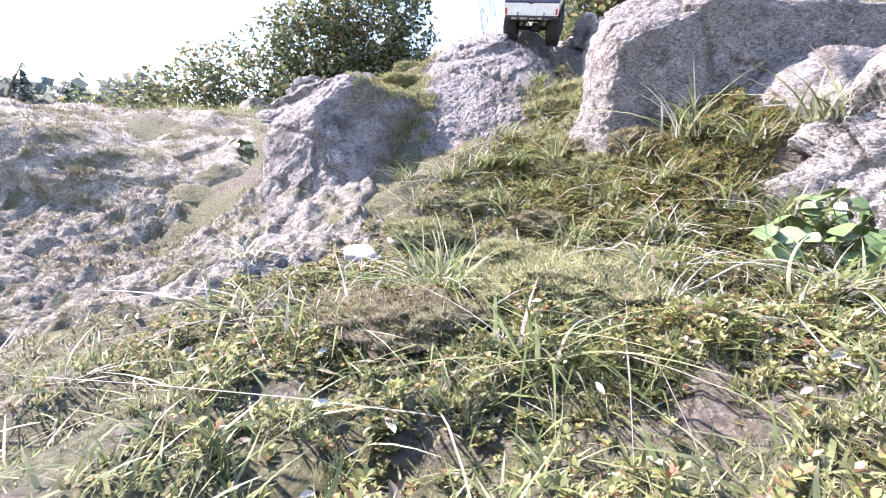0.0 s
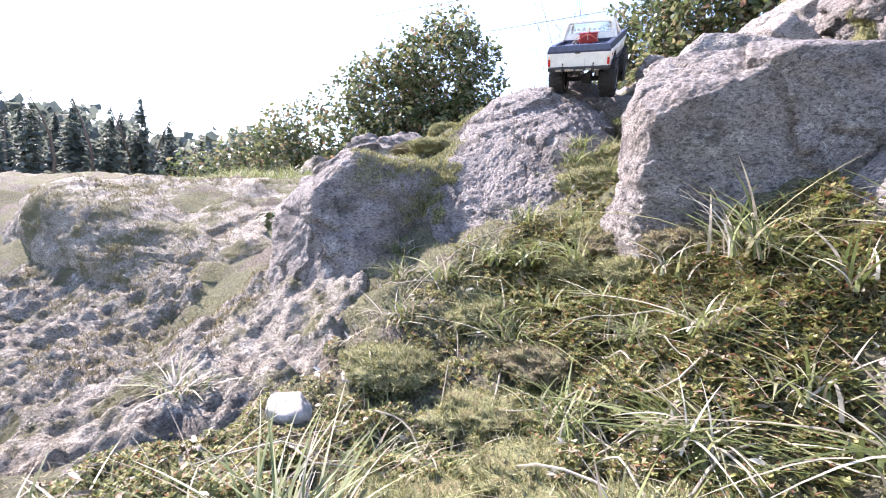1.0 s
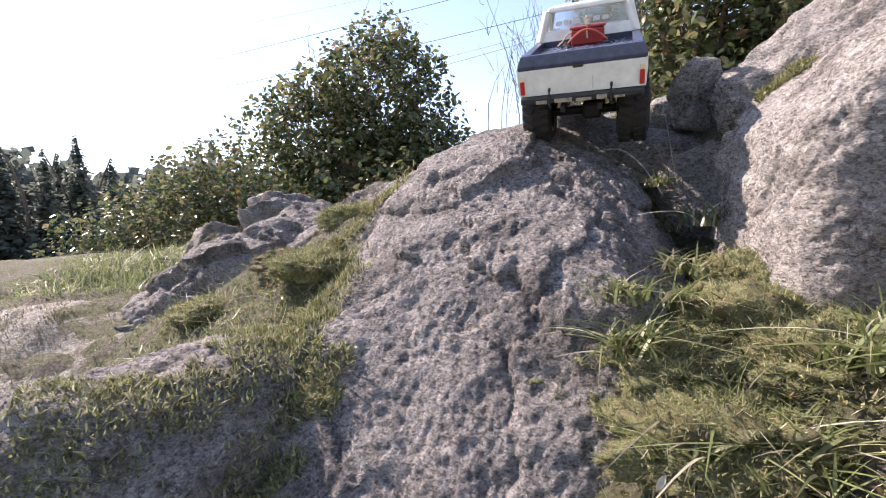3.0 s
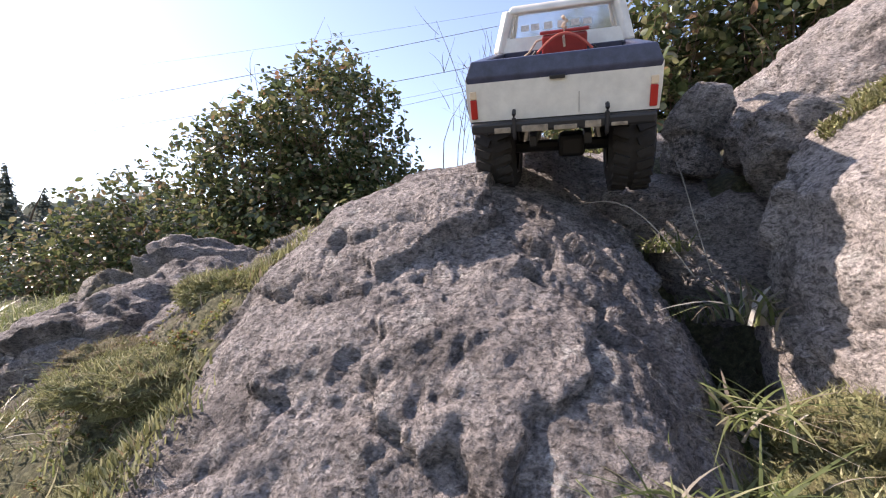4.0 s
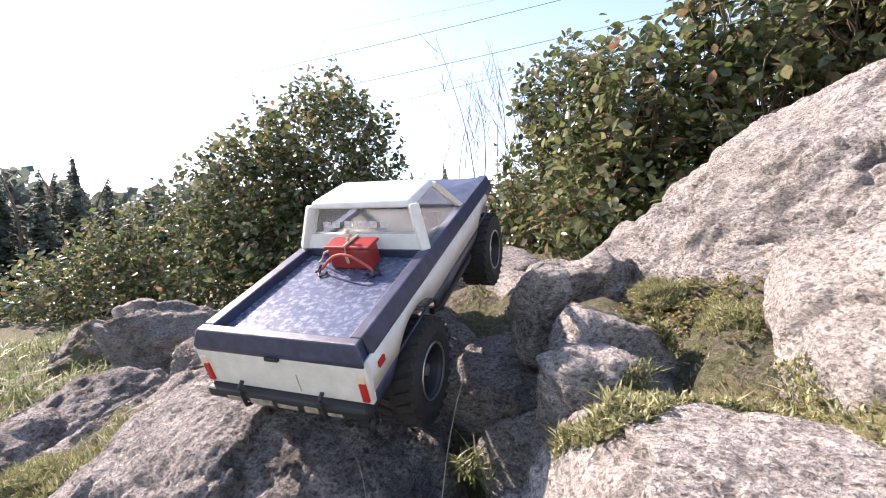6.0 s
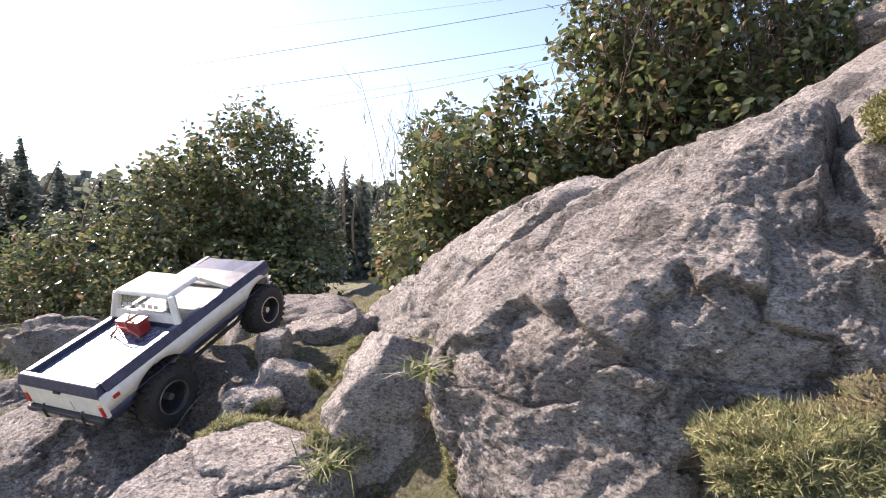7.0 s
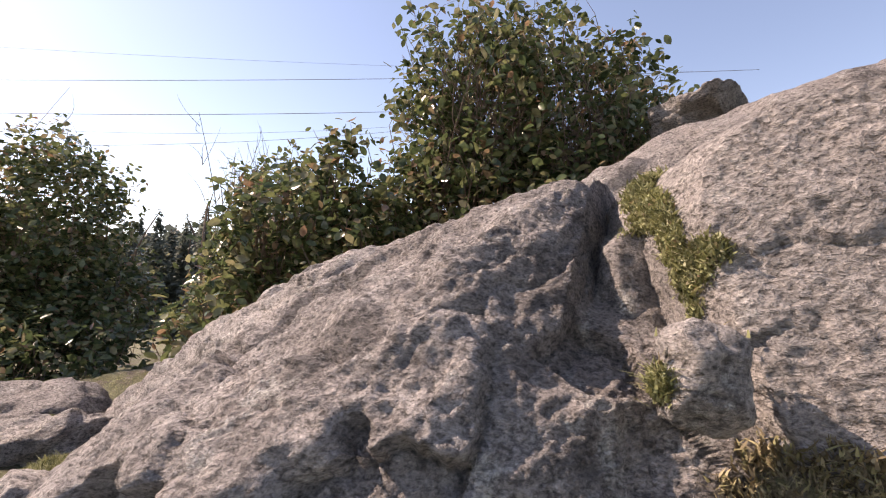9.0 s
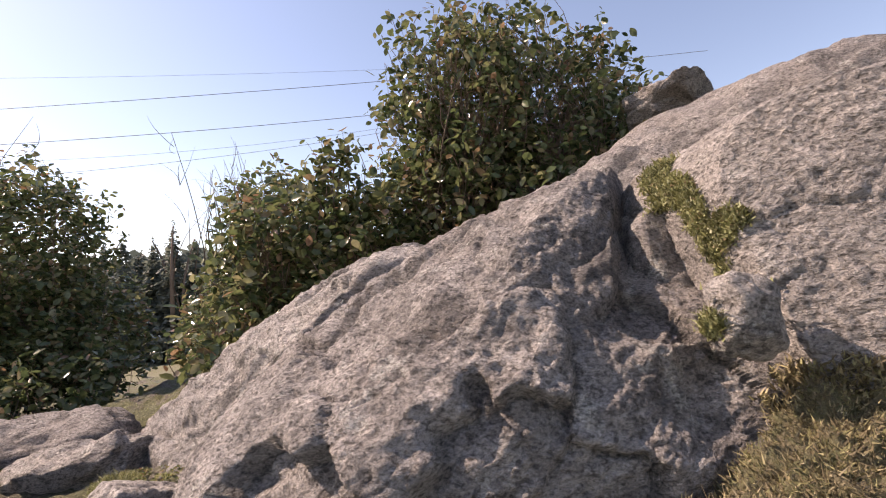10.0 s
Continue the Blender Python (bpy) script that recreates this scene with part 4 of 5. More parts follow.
def map_rocks():
    for q in SURFACES:
        i, j = ((q[:, 0] - X0) / CELL).astype(int), ((q[:, 1] - Y0) / CELL).astype(int)
        ok = (i >= 0) & (i < NX) & (j >= 0) & (j < NY)
        np.maximum.at(ROCK_TOP, (i[ok], j[ok]), q[ok, 2])
    spread = ROCK_TOP.copy()
    for di in (-1, 0, 1):
        for dj in (-1, 0, 1):
            spread = np.maximum(spread, np.roll(np.roll(ROCK_TOP, di, 0), dj, 1) - 0.003)
    ROCK_TOP[:] = spread


map_rocks()


def rock_top(x, y):
    i = np.clip(((x - X0) / CELL).astype(int), 0, NX - 1)
    j = np.clip(((y - Y0) / CELL).astype(int), 0, NY - 1)
    return ROCK_TOP[i, j]


def free_ground(x, y, margin=0.0):
    """The ground's height where no rock covers it, and which of the points are free."""
    z = ground_top(x, y)
    return z, rock_top(x, y) < z + margin


def blades(base, length, width, lean, bend, rng, levels=5, up=None):
    """Grass blades: tapering, arched strips."""
    n = len(base)
    an = rng.uniform(0, 2 * math.pi, n)
    head = np.stack([np.cos(an), np.sin(an), 0 * an], 1)
    side = np.stack([-np.sin(an), np.cos(an), rng.normal(size=n) * 0.25], 1)
    rows = []
    for k in range(levels):
        t = k / (levels - 1)
        rise = t - 0.5 * bend * t * t
        c = base + length[:, None] * ((lean * t + bend * t * t)[:, None] * head + np.array([0, 0, 1.0]) * rise[:, None])
        w = (width * (1 - 0.92 * t**1.6))[:, None]
        rows += [c - side * w, c + side * w]
    v = np.stack(rows, 1).reshape(-1, 3)
    quad = np.array([(2 * k, 2 * k + 1, 2 * k + 3, 2 * k + 2) for k in range(levels - 1)])
    f = (np.arange(n)[:, None, None] * 2 * levels + quad[None]).reshape(-1, 4)
    return v, f


def in_zones(n, zones, rng):
    """Random points in round patches (x, y, radius), denser towards their middles."""
    z = np.array(zones)
    w = z[:, 2] ** 2
    k = z[rng.choice(len(z), n, p=w / w.sum())]
    a, r = rng.uniform(0, 2 * math.pi, n), k[:, 2] * rng.uniform(0, 1, n) ** 0.6
    return k[:, 0] + r * np.cos(a), k[:, 1] + r * np.sin(a)


def sward(name, label, category, zones, n, length, width, lean, bend, mat, seed, clump=0.02, levels=5, margin=0.0):
    rng = np.random.default_rng(seed)
    x, y = in_zones(n // 7, zones, rng)
    j = rng.integers(0, len(x), n)
    x, y = x[j] + rng.normal(size=n) * clump, y[j] + rng.normal(size=n) * clump
    z, ok = free_ground(x, y, margin)
    base = np.stack([x, y, z - 0.004], 1)[ok]
    m = len(base)
    v, f = blades(base, rng.uniform(*length, m), rng.uniform(*width, m), rng.normal(size=m) * lean, rng.uniform(*bend, m), rng, levels)
    return tagged(new(name, mesh_of(name, v, f, mat)), label, category, "", "stuff")


GREEN = leafy("fresh grass", [(0.0, (0.10, 0.13, 0.048)), (0.5, (0.19, 0.23, 0.092)), (0.85, (0.31, 0.33, 0.17)), (1.0, (0.46, 0.44, 0.31))], 0.45, 0.4)
STRAW = leafy("dry straw", [(0.0, (0.22, 0.185, 0.145)), (0.5, (0.40, 0.36, 0.30)), (1.0, (0.60, 0.57, 0.51))], 0.6, 0.3)
MOSS = leafy("cushion moss", [(0.0, (0.111, 0.114, 0.055)), (0.4, (0.221, 0.227, 0.104)), (0.75, (0.351, 0.351, 0.182)), (0.93, (0.520, 0.501, 0.325)), (1.0, (0.312, 0.208, 0.130))], 0.85, 0.3)
RUSSET = leafy("brown moss", [(0.0, (0.10, 0.080, 0.052)), (0.4, (0.205, 0.160, 0.098)), (0.7, (0.245, 0.228, 0.110)), (1.0, (0.37, 0.30, 0.20))], 0.85, 0.2)


def moss_felt(name, low, high, brown):
    """The soft body of a moss cushion, mottled green and brown."""
    m, n, l, b = material(name)
    co = n.new("ShaderNodeTexCoord")
    t1 = add(n, "ShaderNodeTexNoise", Scale=34.0, Detail=6.0, Roughness=0.7)
    t2 = add(n, "ShaderNodeTexNoise", Scale=420.0, Detail=5.0, Roughness=0.8)
    for t in (t1, t2):
        l.new(co.outputs["Object"], t.inputs["Vector"])
    r = ramp(n, [(0.34, low), (0.66, high)])
    l.new(t2.outputs["Fac"], r.inputs[0])
    k = ramp(n, [(0.46, (0, 0, 0)), (0.58, (1, 1, 1))])
    l.new(t1.outputs["Fac"], k.inputs[0])
    l.new(mixed(n, l, k.outputs[0], r.outputs[0], mixed(n, l, 0.6, r.outputs[0], brown)), b.inputs["Base Color"])
    b.inputs["Roughness"].default_value = 0.95
    bp = add(n, "ShaderNodeBump", Strength=1.0, Distance=0.006)
    l.new(t2.outputs["Fac"], bp.inputs["Height"])
    l.new(bp.outputs[0], b.inputs["Normal"])
    return m


FELT = moss_felt("green moss felt", (0.115, 0.115, 0.050), (0.400, 0.400, 0.185), (0.195, 0.143, 0.078))
BROWN_FELT = moss_felt("brown moss felt", (0.088, 0.072, 0.043), (0.29, 0.243, 0.142), (0.186, 0.20, 0.085))

WIDE = [(0.5, 0.5, 0.4), (0.2, 0.3, 0.35), (-0.3, 0.7, 0.7), (0.15, 0.6, 0.45), (0.2, 1.1, 0.4), (0.2, 1.6, 0.25), (-0.5, 1.9, 0.5), (-1.2, 2.4, 0.7), (0.4, 2.0, 0.4), (0.9, 1.5, 0.3), (1.3, 1.5, 0.2), (-0.1, 2.9, 0.6), (0.6, 2.9, 0.4)]
sward("moss", "yellow-green cushion moss between the rocks", "moss", WIDE, 170000, (0.003, 0.011), (0.0006, 0.0014), 0.7, (0.0, 0.9), MOSS, 101, 0.03, 2)
sward("moss", "brown dry moss and litter", "moss", [(-0.5, 0.8, 0.6), (0.35, 0.9, 0.3), (0.3, 1.5, 0.2), (1.25, 1.48, 0.16), (0.7, 1.65, 0.2), (0.3, 1.85, 0.2)], 20000, (0.004, 0.014), (0.0006, 0.0015), 0.7, (0.2, 0.9), RUSSET, 102, 0.03, 3)
sward("moss", "yellow-green moss in the foreground", "moss", [(-0.08, 0.45, 0.26), (0.22, 0.46, 0.28), (0.0, 0.7, 0.3)], 80000, (0.003, 0.009), (0.0006, 0.0014), 0.7, (0.0, 0.9), MOSS, 105, 0.02, 2)
NEAR = [(0.0, 0.32, 0.24), (0.26, 0.36, 0.24), (-0.2, 0.38, 0.2), (0.1, 0.5, 0.3)]
sward("moss", "yellow-green moss and litter in the foreground", "moss", NEAR, 80000, (0.003, 0.010), (0.0006, 0.0014), 0.8, (0.0, 1.0), MOSS, 108, 0.03, 2)
sward("grass", "short bright grass in the foreground moss", "grass", NEAR, 5200, (0.010, 0.034), (0.0007, 0.0016), 0.8, (0.2, 1.4), GREEN, 109, 0.012)
sward("grass", "fine dry grass over the foreground moss", "grass", NEAR, 320, (0.02, 0.07), (0.0004, 0.0010), 1.5, (0.5, 1.6), STRAW, 110, 0.03)
BUSHY = [(0.30, 0.90, 0.17), (0.20, 1.02, 0.14), (0.40, 0.76, 0.10), (0.10, 1.16, 0.12), (0.36, 1.02, 0.10)]
sward("moss", "dark brown-green low plants beside a boulder", "moss", BUSHY, 20000, (0.005, 0.014), (0.0009, 0.0024), 1.0, (0.1, 1.0), RUSSET, 106, 0.02, 4)
sward("moss", "dark green low plants beside a boulder", "moss", BUSHY, 26000, (0.005, 0.015), (0.0009, 0.0024), 1.0, (0.1, 1.0), MOSS, 107, 0.02, 4)
sward("grass", "green grass behind a row of rocks", "grass", [(-2.0, 3.2, 0.5), (-1.5, 2.5, 0.4), (-1.1, 3.3, 0.4)], 6000, (0.03, 0.10), (0.0012, 0.003), 0.6, (0.2, 1.2), GREEN, 111, 0.04, 3)
LUSH = [(0.06, 0.72, 0.20), (0.26, 0.86, 0.14), (-0.02, 0.56, 0.16), (-0.10, 1.12, 0.10), (0.15, 1.12, 0.12), (0.35, 1.0, 0.08), (0.12, 0.42, 0.2), (-0.30, 1.42, 0.06), (-0.36, 1.70, 0.12), (-0.60, 1.75, 0.2), (1.24, 1.56, 0.08), (-0.9, 3.35, 0.5), (-1.7, 2.5, 0.4), (0.14, 1.44, 0.12)]
sward("grass", "fresh green grass in a mossy gully", "grass", LUSH + [(0.40, 0.52, 0.16)], 8500, (0.014, 0.05), (0.0006, 0.0015), 0.8, (0.2, 1.4), GREEN, 103, 0.014)
sward("grass", "dry straw-coloured grass", "grass", [(0.1, 0.75, 0.35), (0.3, 0.95, 0.25), (-0.25, 0.95, 0.2), (0.1, 1.2, 0.25), (-0.45, 1.9, 0.3), (0.18, 1.45, 0.12)], 900, (0.02, 0.06), (0.0004, 0.0011), 1.5, (0.5, 1.6), STRAW, 104, 0.03)


ROSETTE = leafy("leafy moss", [(0.0, (0.07, 0.085, 0.03)), (0.35, (0.16, 0.18, 0.06)), (0.6, (0.28, 0.29, 0.10)), (0.8, (0.40, 0.38, 0.20)), (0.9, (0.24, 0.10, 0.06)), (1.0, (0.30, 0.16, 0.09))], 0.7, 0.35)
LITTER = leafy("pale plant litter", [(0.0, (0.10, 0.075, 0.055)), (0.4, (0.26, 0.21, 0.16)), (0.75, (0.46, 0.42, 0.36)), (1.0, (0.62, 0.60, 0.56))], 0.8, 0.15)


def leafy_moss(zones, n, seed, size, label):
    """Small star-shaped moss plants, packed in patches."""
    rng = np.random.default_rng(seed)
    x, y = in_zones(n // 9, zones, rng)
    j = rng.integers(0, len(x), n)
    x, y = x[j] + rng.normal(size=n) * 0.016, y[j] + rng.normal(size=n) * 0.016
    z, ok = free_ground(x, y)
    base = np.stack([x, y, z + rng.uniform(0.002, 0.010, n)], 1)[ok]
    m, k = len(base), 8
    an = rng.uniform(0, 6.283, m)[:, None] + np.arange(k) * 2.4
    out = np.stack([np.cos(an), np.sin(an), rng.uniform(0.2, 1.6, (m, k))], -1).reshape(-1, 3)
    out /= np.linalg.norm(out, axis=1)[:, None]
    ln = np.repeat(rng.uniform(*size, m), k)
    side = np.cross(out, np.array([0, 0, 1.0]))
    side /= np.linalg.norm(side, axis=1)[:, None] + 1e-9
    b0 = np.repeat(base, k, 0)
    w = (0.22 * ln)[:, None]
    v = np.stack([b0, b0 + out * (0.5 * ln)[:, None] + side * w, b0 + out * ln[:, None] - np.array([0, 0, 1.0]) * (0.15 * ln)[:, None], b0 + out * (0.5 * ln)[:, None] - side * w], 1).reshape(-1, 3)
    f = np.arange(4 * m * k).reshape(-1, 4)
    tagged(new("moss", mesh_of("moss", v, f, ROSETTE)), label, "moss", "", "stuff")


def litter(zones, n, seed):
    """Bits of dead leaf, bark and stem lying about."""
    rng = np.random.default_rng(seed)
    x, y = in_zones(n, zones, rng)
    z, ok = free_ground(x, y)
    c = np.stack([x, y, z + rng.uniform(0.003, 0.012, n)], 1)[ok]
    nrm = np.array([0, 0, 1.0]) + rng.normal(size=(len(c), 3)) * 0.45
    nrm /= np.linalg.norm(nrm, axis=1)[:, None]
    v, f = leaf_cloud(c, nrm, rng.uniform(0.005, 0.018, len(c)), rng, 0.4)
    tagged(new("litter", mesh_of("litter", v, f, LITTER)), "pale dead leaves and bits of stem on the moss", "litter", "", "stuff")


SLOPE = [(0.05, 0.45, 0.30), (0.25, 0.55, 0.25), (-0.15, 0.55, 0.25), (0.10, 0.80, 0.28), (0.28, 0.85, 0.18), (0.05, 1.05, 0.22), (-0.25, 0.75, 0.2), (0.30, 0.40, 0.2), (0.15, 1.30, 0.15)]
leafy_moss(SLOPE, 16000, 131, (0.004, 0.009), "leafy yellow-green moss with reddish tips on the slope")
leafy_moss([(0.30, 0.90, 0.17), (0.22, 1.00, 0.14), (0.40, 0.78, 0.12), (0.12, 1.12, 0.12)], 6000, 132, (0.006, 0.012), "leafy green and red-brown moss beside a boulder")
leafy_moss([(0.16, 1.56, 0.12), (0.26, 1.56, 0.10), (-0.25, 1.62, 0.10), (-0.35, 1.80, 0.14), (1.2, 1.54, 0.16), (1.35, 1.55, 0.1), (0.60, 1.80, 0.12), (0.55, 2.1, 0.12)], 6000, 133, (0.004, 0.008), "leafy yellow-green moss between boulders")
litter(SLOPE + [(-0.45, 0.80, 0.3), (-0.30, 1.00, 0.2)], 2600, 134)


def moss_on_rock(zones, n, seed, mat, label):
    """Moss cushions that cling to the tops of rocks."""
    rng = np.random.default_rng(seed)
    x, y = in_zones(n // 20, zones, rng)
    j = rng.integers(0, len(x), n)
    x, y = x[j] + rng.normal(size=n) * 0.014, y[j] + rng.normal(size=n) * 0.014
    z = rock_top(x, y)
    ok = z > ground_top(x, y)
    base = np.stack([x, y, z - 0.003], 1)[ok]
    m = len(base)
    v, f = blades(base, rng.uniform(0.006, 0.016, m), rng.uniform(0.0007, 0.0016, m), rng.normal(size=m) * 0.6, rng.uniform(0, 0.6, m), rng, 3)
    tagged(new("moss", mesh_of("moss", v, f, mat)), label, "moss", "", "stuff")


def moss_cushion(place, size, seed, brown, label, n=9000):
    """A soft uneven hummock of moss with its fine shoots."""
    rng = np.random.default_rng(seed)
    v, f = sphere(5)
    s = np.array(size)
    q = v * s * (1 + 0.24 * fbm(v * 2.2 + seed, 3, seed) + 0.16 * fbm(v * 7.0 + seed, 4, seed + 5, 0.62))[:, None]
    q = q + 0.0022 * fbm(q * 260.0, 3, seed, 0.7)[:, None] * v
    root = tagged(new("moss_cushion", mesh_of("moss_cushion", q, f, BROWN_FELT if brown else FELT)), label, "moss", "moss cushions")
    root.location = place
    pick = rng.integers(0, len(q), n)
    pick = pick[v[pick, 2] > -0.5]
    m = len(pick)
    d = v[pick] / s
    d /= np.linalg.norm(d, axis=1)[:, None]
    d = d * 0.8 + np.array([0, 0, 0.25]) + rng.normal(size=(m, 3)) * 0.9
    side = np.cross(d, rng.normal(size=(m, 3)))
    side /= np.linalg.norm(side, axis=1)[:, None]
    b0 = q[pick] + rng.normal(size=(m, 3)) * 0.002
    ln, w = rng.uniform(0.0015, 0.0035 if brown else 0.006, m)[:, None], rng.uniform(0.0003, 0.0009, m)[:, None]
    vv = np.stack([b0 - side * w, b0 + side * w, b0 + d * ln], 1).reshape(-1, 3)
    ff = np.arange(3 * m).reshape(-1, 3)
    ob = new("shoot", mesh_of("shoot", vv, ff, RUSSET if brown else MOSS))
    ob.parent = root
    ob["kind"] = "stuff"


def moss_skin(path, radius, n, seed, mat, label, length=(0.004, 0.010)):
    """Moss that clings to the rock along a crack, with ragged edges."""
    rng = np.random.default_rng(seed)
    p = np.concatenate(SURFACES)
    mid = np.array(path).mean(0)
    p = p[np.linalg.norm(p - mid, axis=1) < 0.5]
    line = []
    for a, b in zip(path[:-1], path[1:]):
        line += [np.array(a) + (np.array(b) - np.array(a)) * t for t in np.linspace(0, 1, 12)]
    d = np.min([np.linalg.norm(p - c, axis=1) for c in line], 0)
    p = p[d < np.maximum(radius * (0.8 + 0.7 * fbm(p * 28.0, 3, seed)), d.min() + 0.006)]
    k = p[rng.integers(0, len(p), n)]
    base = k + rng.normal(size=(n, 3)) * 0.003
    v, f = blades(base, rng.uniform(*length, n), rng.uniform(0.0007, 0.0016, n), rng.normal(size=n) * 0.9, rng.uniform(0, 0.9, n), rng, 3)
    tagged(new("moss", mesh_of("moss", v, f, mat)), label, "moss", "", "stuff")


moss_skin([(1.31, 1.77, 1.56), (1.295, 1.74, 1.53), (1.29, 1.70, 1.50), (1.285, 1.67, 1.46), (1.28, 1.645, 1.43)], 0.036, 15000, 121, MOSS, "bright moss in a cleft between two rocks", (0.003, 0.007))
moss_skin([(1.25, 1.605, 1.378), (1.265, 1.60, 1.37)], 0.014, 700, 122, MOSS, "tuft of moss below a small stone")
moss_skin([(0.70, 2.06, 1.28), (0.62, 2.06, 1.22), (0.545, 2.08, 1.16), (0.50, 2.02, 1.10)], 0.026, 6000, 123, MOSS, "green moss in a crack of a slab")
moss_skin([(1.40, 1.58, 1.34), (1.36, 1.59, 1.31), (1.31, 1.595, 1.28)], 0.042, 9000, 124, RUSSET, "brown moss at the foot of a rock wall")
moss_skin([(-0.38, 1.34, 0.70), (-0.30, 1.42, 0.72), (-0.28, 1.52, 0.72), (-0.27, 1.40, 0.60)], 0.07, 14000, 127, MOSS, "thick moss on the shoulder of a boulder")
moss_skin([(0.80, 1.74, 1.17), (0.81, 1.72, 1.10), (0.60, 1.78, 1.06), (0.58, 1.88, 1.08)], 0.03, 7000, 125, MOSS, "green moss between leaning rocks")
moss_skin([(0.38, 1.80, 1.07), (0.45, 1.86, 1.06), (0.52, 1.86, 1.06)], 0.035, 6000, 126, MOSS, "green moss on the back edge of a boulder")
for n, (x, y, z, a, b, h) in enumerate(((1.35, 1.585, 1.272, 0.065, 0.035, 0.055), (1.42, 1.545, 1.29, 0.07, 0.04, 0.05), (1.36, 1.555, 1.225, 0.07, 0.04, 0.055), (1.16, 1.53, 1.175, 0.08, 0.06, 0.04), (1.25, 1.535, 1.20, 0.08, 0.05, 0.04), (1.13, 1.54, 1.20, 0.08, 0.05, 0.04), (1.22, 1.545, 1.215, 0.08, 0.05, 0.05), (1.30, 1.555, 1.25, 0.07, 0.04, 0.05))):
    moss_cushion((x, y, z), (a, b, h), 420 + n, n not in (4, 5), "brown and green moss bank below a rock wall", 30000)
for n, (x, y, z, a, b, h) in enumerate(((0.60, 1.84, 1.02, 0.055, 0.09, 0.06), (0.55, 1.92, 1.00, 0.06, 0.09, 0.06), (0.83, 1.76, 1.06, 0.035, 0.06, 0.07), (0.59, 1.70, 0.96, 0.05, 0.08, 0.07), (0.57, 2.02, 1.09, 0.04, 0.05, 0.034), (0.52, 2.185, 1.115, 0.034, 0.045, 0.02))):
    moss_cushion((x, y, z), (a, b, h), 440 + n, n in (1, 3), "soft green moss between leaning rocks", 12000)
for n, (x, y, a) in enumerate(((0.30, 1.01, 0.06), (0.24, 1.06, 0.06), (0.20, 1.14, 0.05), (0.17, 1.22, 0.05))):
    moss_cushion((x, y, float(ground_top(np.array([x]), np.array([y]))[0]) + 0.004), (a, 0.05, 0.026), 460 + n, n % 2 == 0, "low moss at the shaded foot of a boulder", 9000)
for n, (x, y, a) in enumerate(((0.02, 0.62, 0.09), (0.14, 0.70, 0.08), (-0.14, 0.70, 0.08), (0.06, 0.84, 0.09), (0.24, 0.62, 0.07), (-0.08, 0.42, 0.08), (0.10, 0.48, 0.09), (0.0, 1.06, 0.08), (0.12, 0.92, 0.08), (-0.12, 0.90, 0.07), (-0.30, 0.60, 0.07), (-0.05, 1.20, 0.07), (0.16, 1.14, 0.07), (-0.36, 1.75, 0.08), (-0.46, 1.86, 0.09), (-0.60, 1.80, 0.09), (-0.36, 1.92, 0.07))):
    moss_cushion((x, y, float(ground_top(np.array([x]), np.array([y]))[0]) - 0.008), (a, 0.8 * a, 0.026), 480 + n, n % 3 == 2, "low uneven cushion of moss on the slope", 16000)
for n, (x, y, z, a) in enumerate(((0.16, 1.56, 0.705, 0.09), (0.26, 1.60, 0.74, 0.08), (0.08, 1.57, 0.69, 0.08), (0.30, 1.67, 0.77, 0.07), (0.20, 1.66, 0.72, 0.08), (0.18, 1.46, 0.67, 0.09), (0.30, 1.52, 0.72, 0.08), (-0.24, 1.55, 0.66, 0.07), (-0.29, 1.66, 0.72, 0.07))):
    moss_cushion((x, y, z), (a, 0.9 * a, 0.045), 520 + n, False, "sunlit yellow-green moss mound beside a boulder", 14000)
moss_on_rock([(-0.34, 1.64, 0.10), (-0.5, 1.62, 0.08), (-0.30, 1.9, 0.06)], 9000, 111, MOSS, "bright moss on top of a boulder")
moss_on_rock([(-1.5, 1.7, 0.5), (-0.9, 1.2, 0.3), (-0.6, 2.7, 0.3), (-1.5, 3.1, 0.2)], 16000, 112, RUSSET, "thin brown moss on weathered rock")


def grass_clump(x, y, n, length, seed, label, dry=0.25):
    """One tuft of long arching blades growing from a single foot."""
    rng = np.random.default_rng(seed)
    z = float(max(ground_top(np.array([x]), np.array([y]))[0], rock_top(np.array([x]), np.array([y]))[0]))
    root = tagged(new("grass_clump"), label, "grass", "grass clumps")
    root.location = (x, y, z)
    for name, mat, k in (("green_blade", GREEN, int(1.6 * n * (1 - dry))), ("dry_blade", STRAW, int(0.9 * n * dry))):
        base = rng.normal(size=(k, 3)) * np.array([0.016, 0.016, 0.0])
        base[:, 2] = -0.004
        v, f = blades(base, length * rng.uniform(0.45, 1.1, k), rng.uniform(0.0009, 0.0024, k), rng.normal(size=k) * 0.3 + 0.28, rng.uniform(0.3, 1.5, k), rng, 8)
        ob = new(name, mesh_of(name, v, f, mat))
        ob.parent = root
        ob["kind"] = "stuff"


grass_clump(-0.05, 0.53, 130, 0.13, 201, "arching clump of fine green grass")
grass_clump(0.35, 0.90, 50, 0.15, 202, "tall tuft of green grass with pale curled blades", 0.4)
grass_clump(0.15, 1.12, 70, 0.11, 203, "upright tuft of bright green grass", 0.1)
grass_clump(-0.10, 1.12, 60, 0.08, 204, "low tuft of green grass", 0.3)
grass_clump(0.15, 0.78, 40, 0.10, 205, "spiky tuft of green grass", 0.2)
grass_clump(-0.06, 0.76, 60, 0.07, 206, "bright tuft of grass on moss", 0.2)
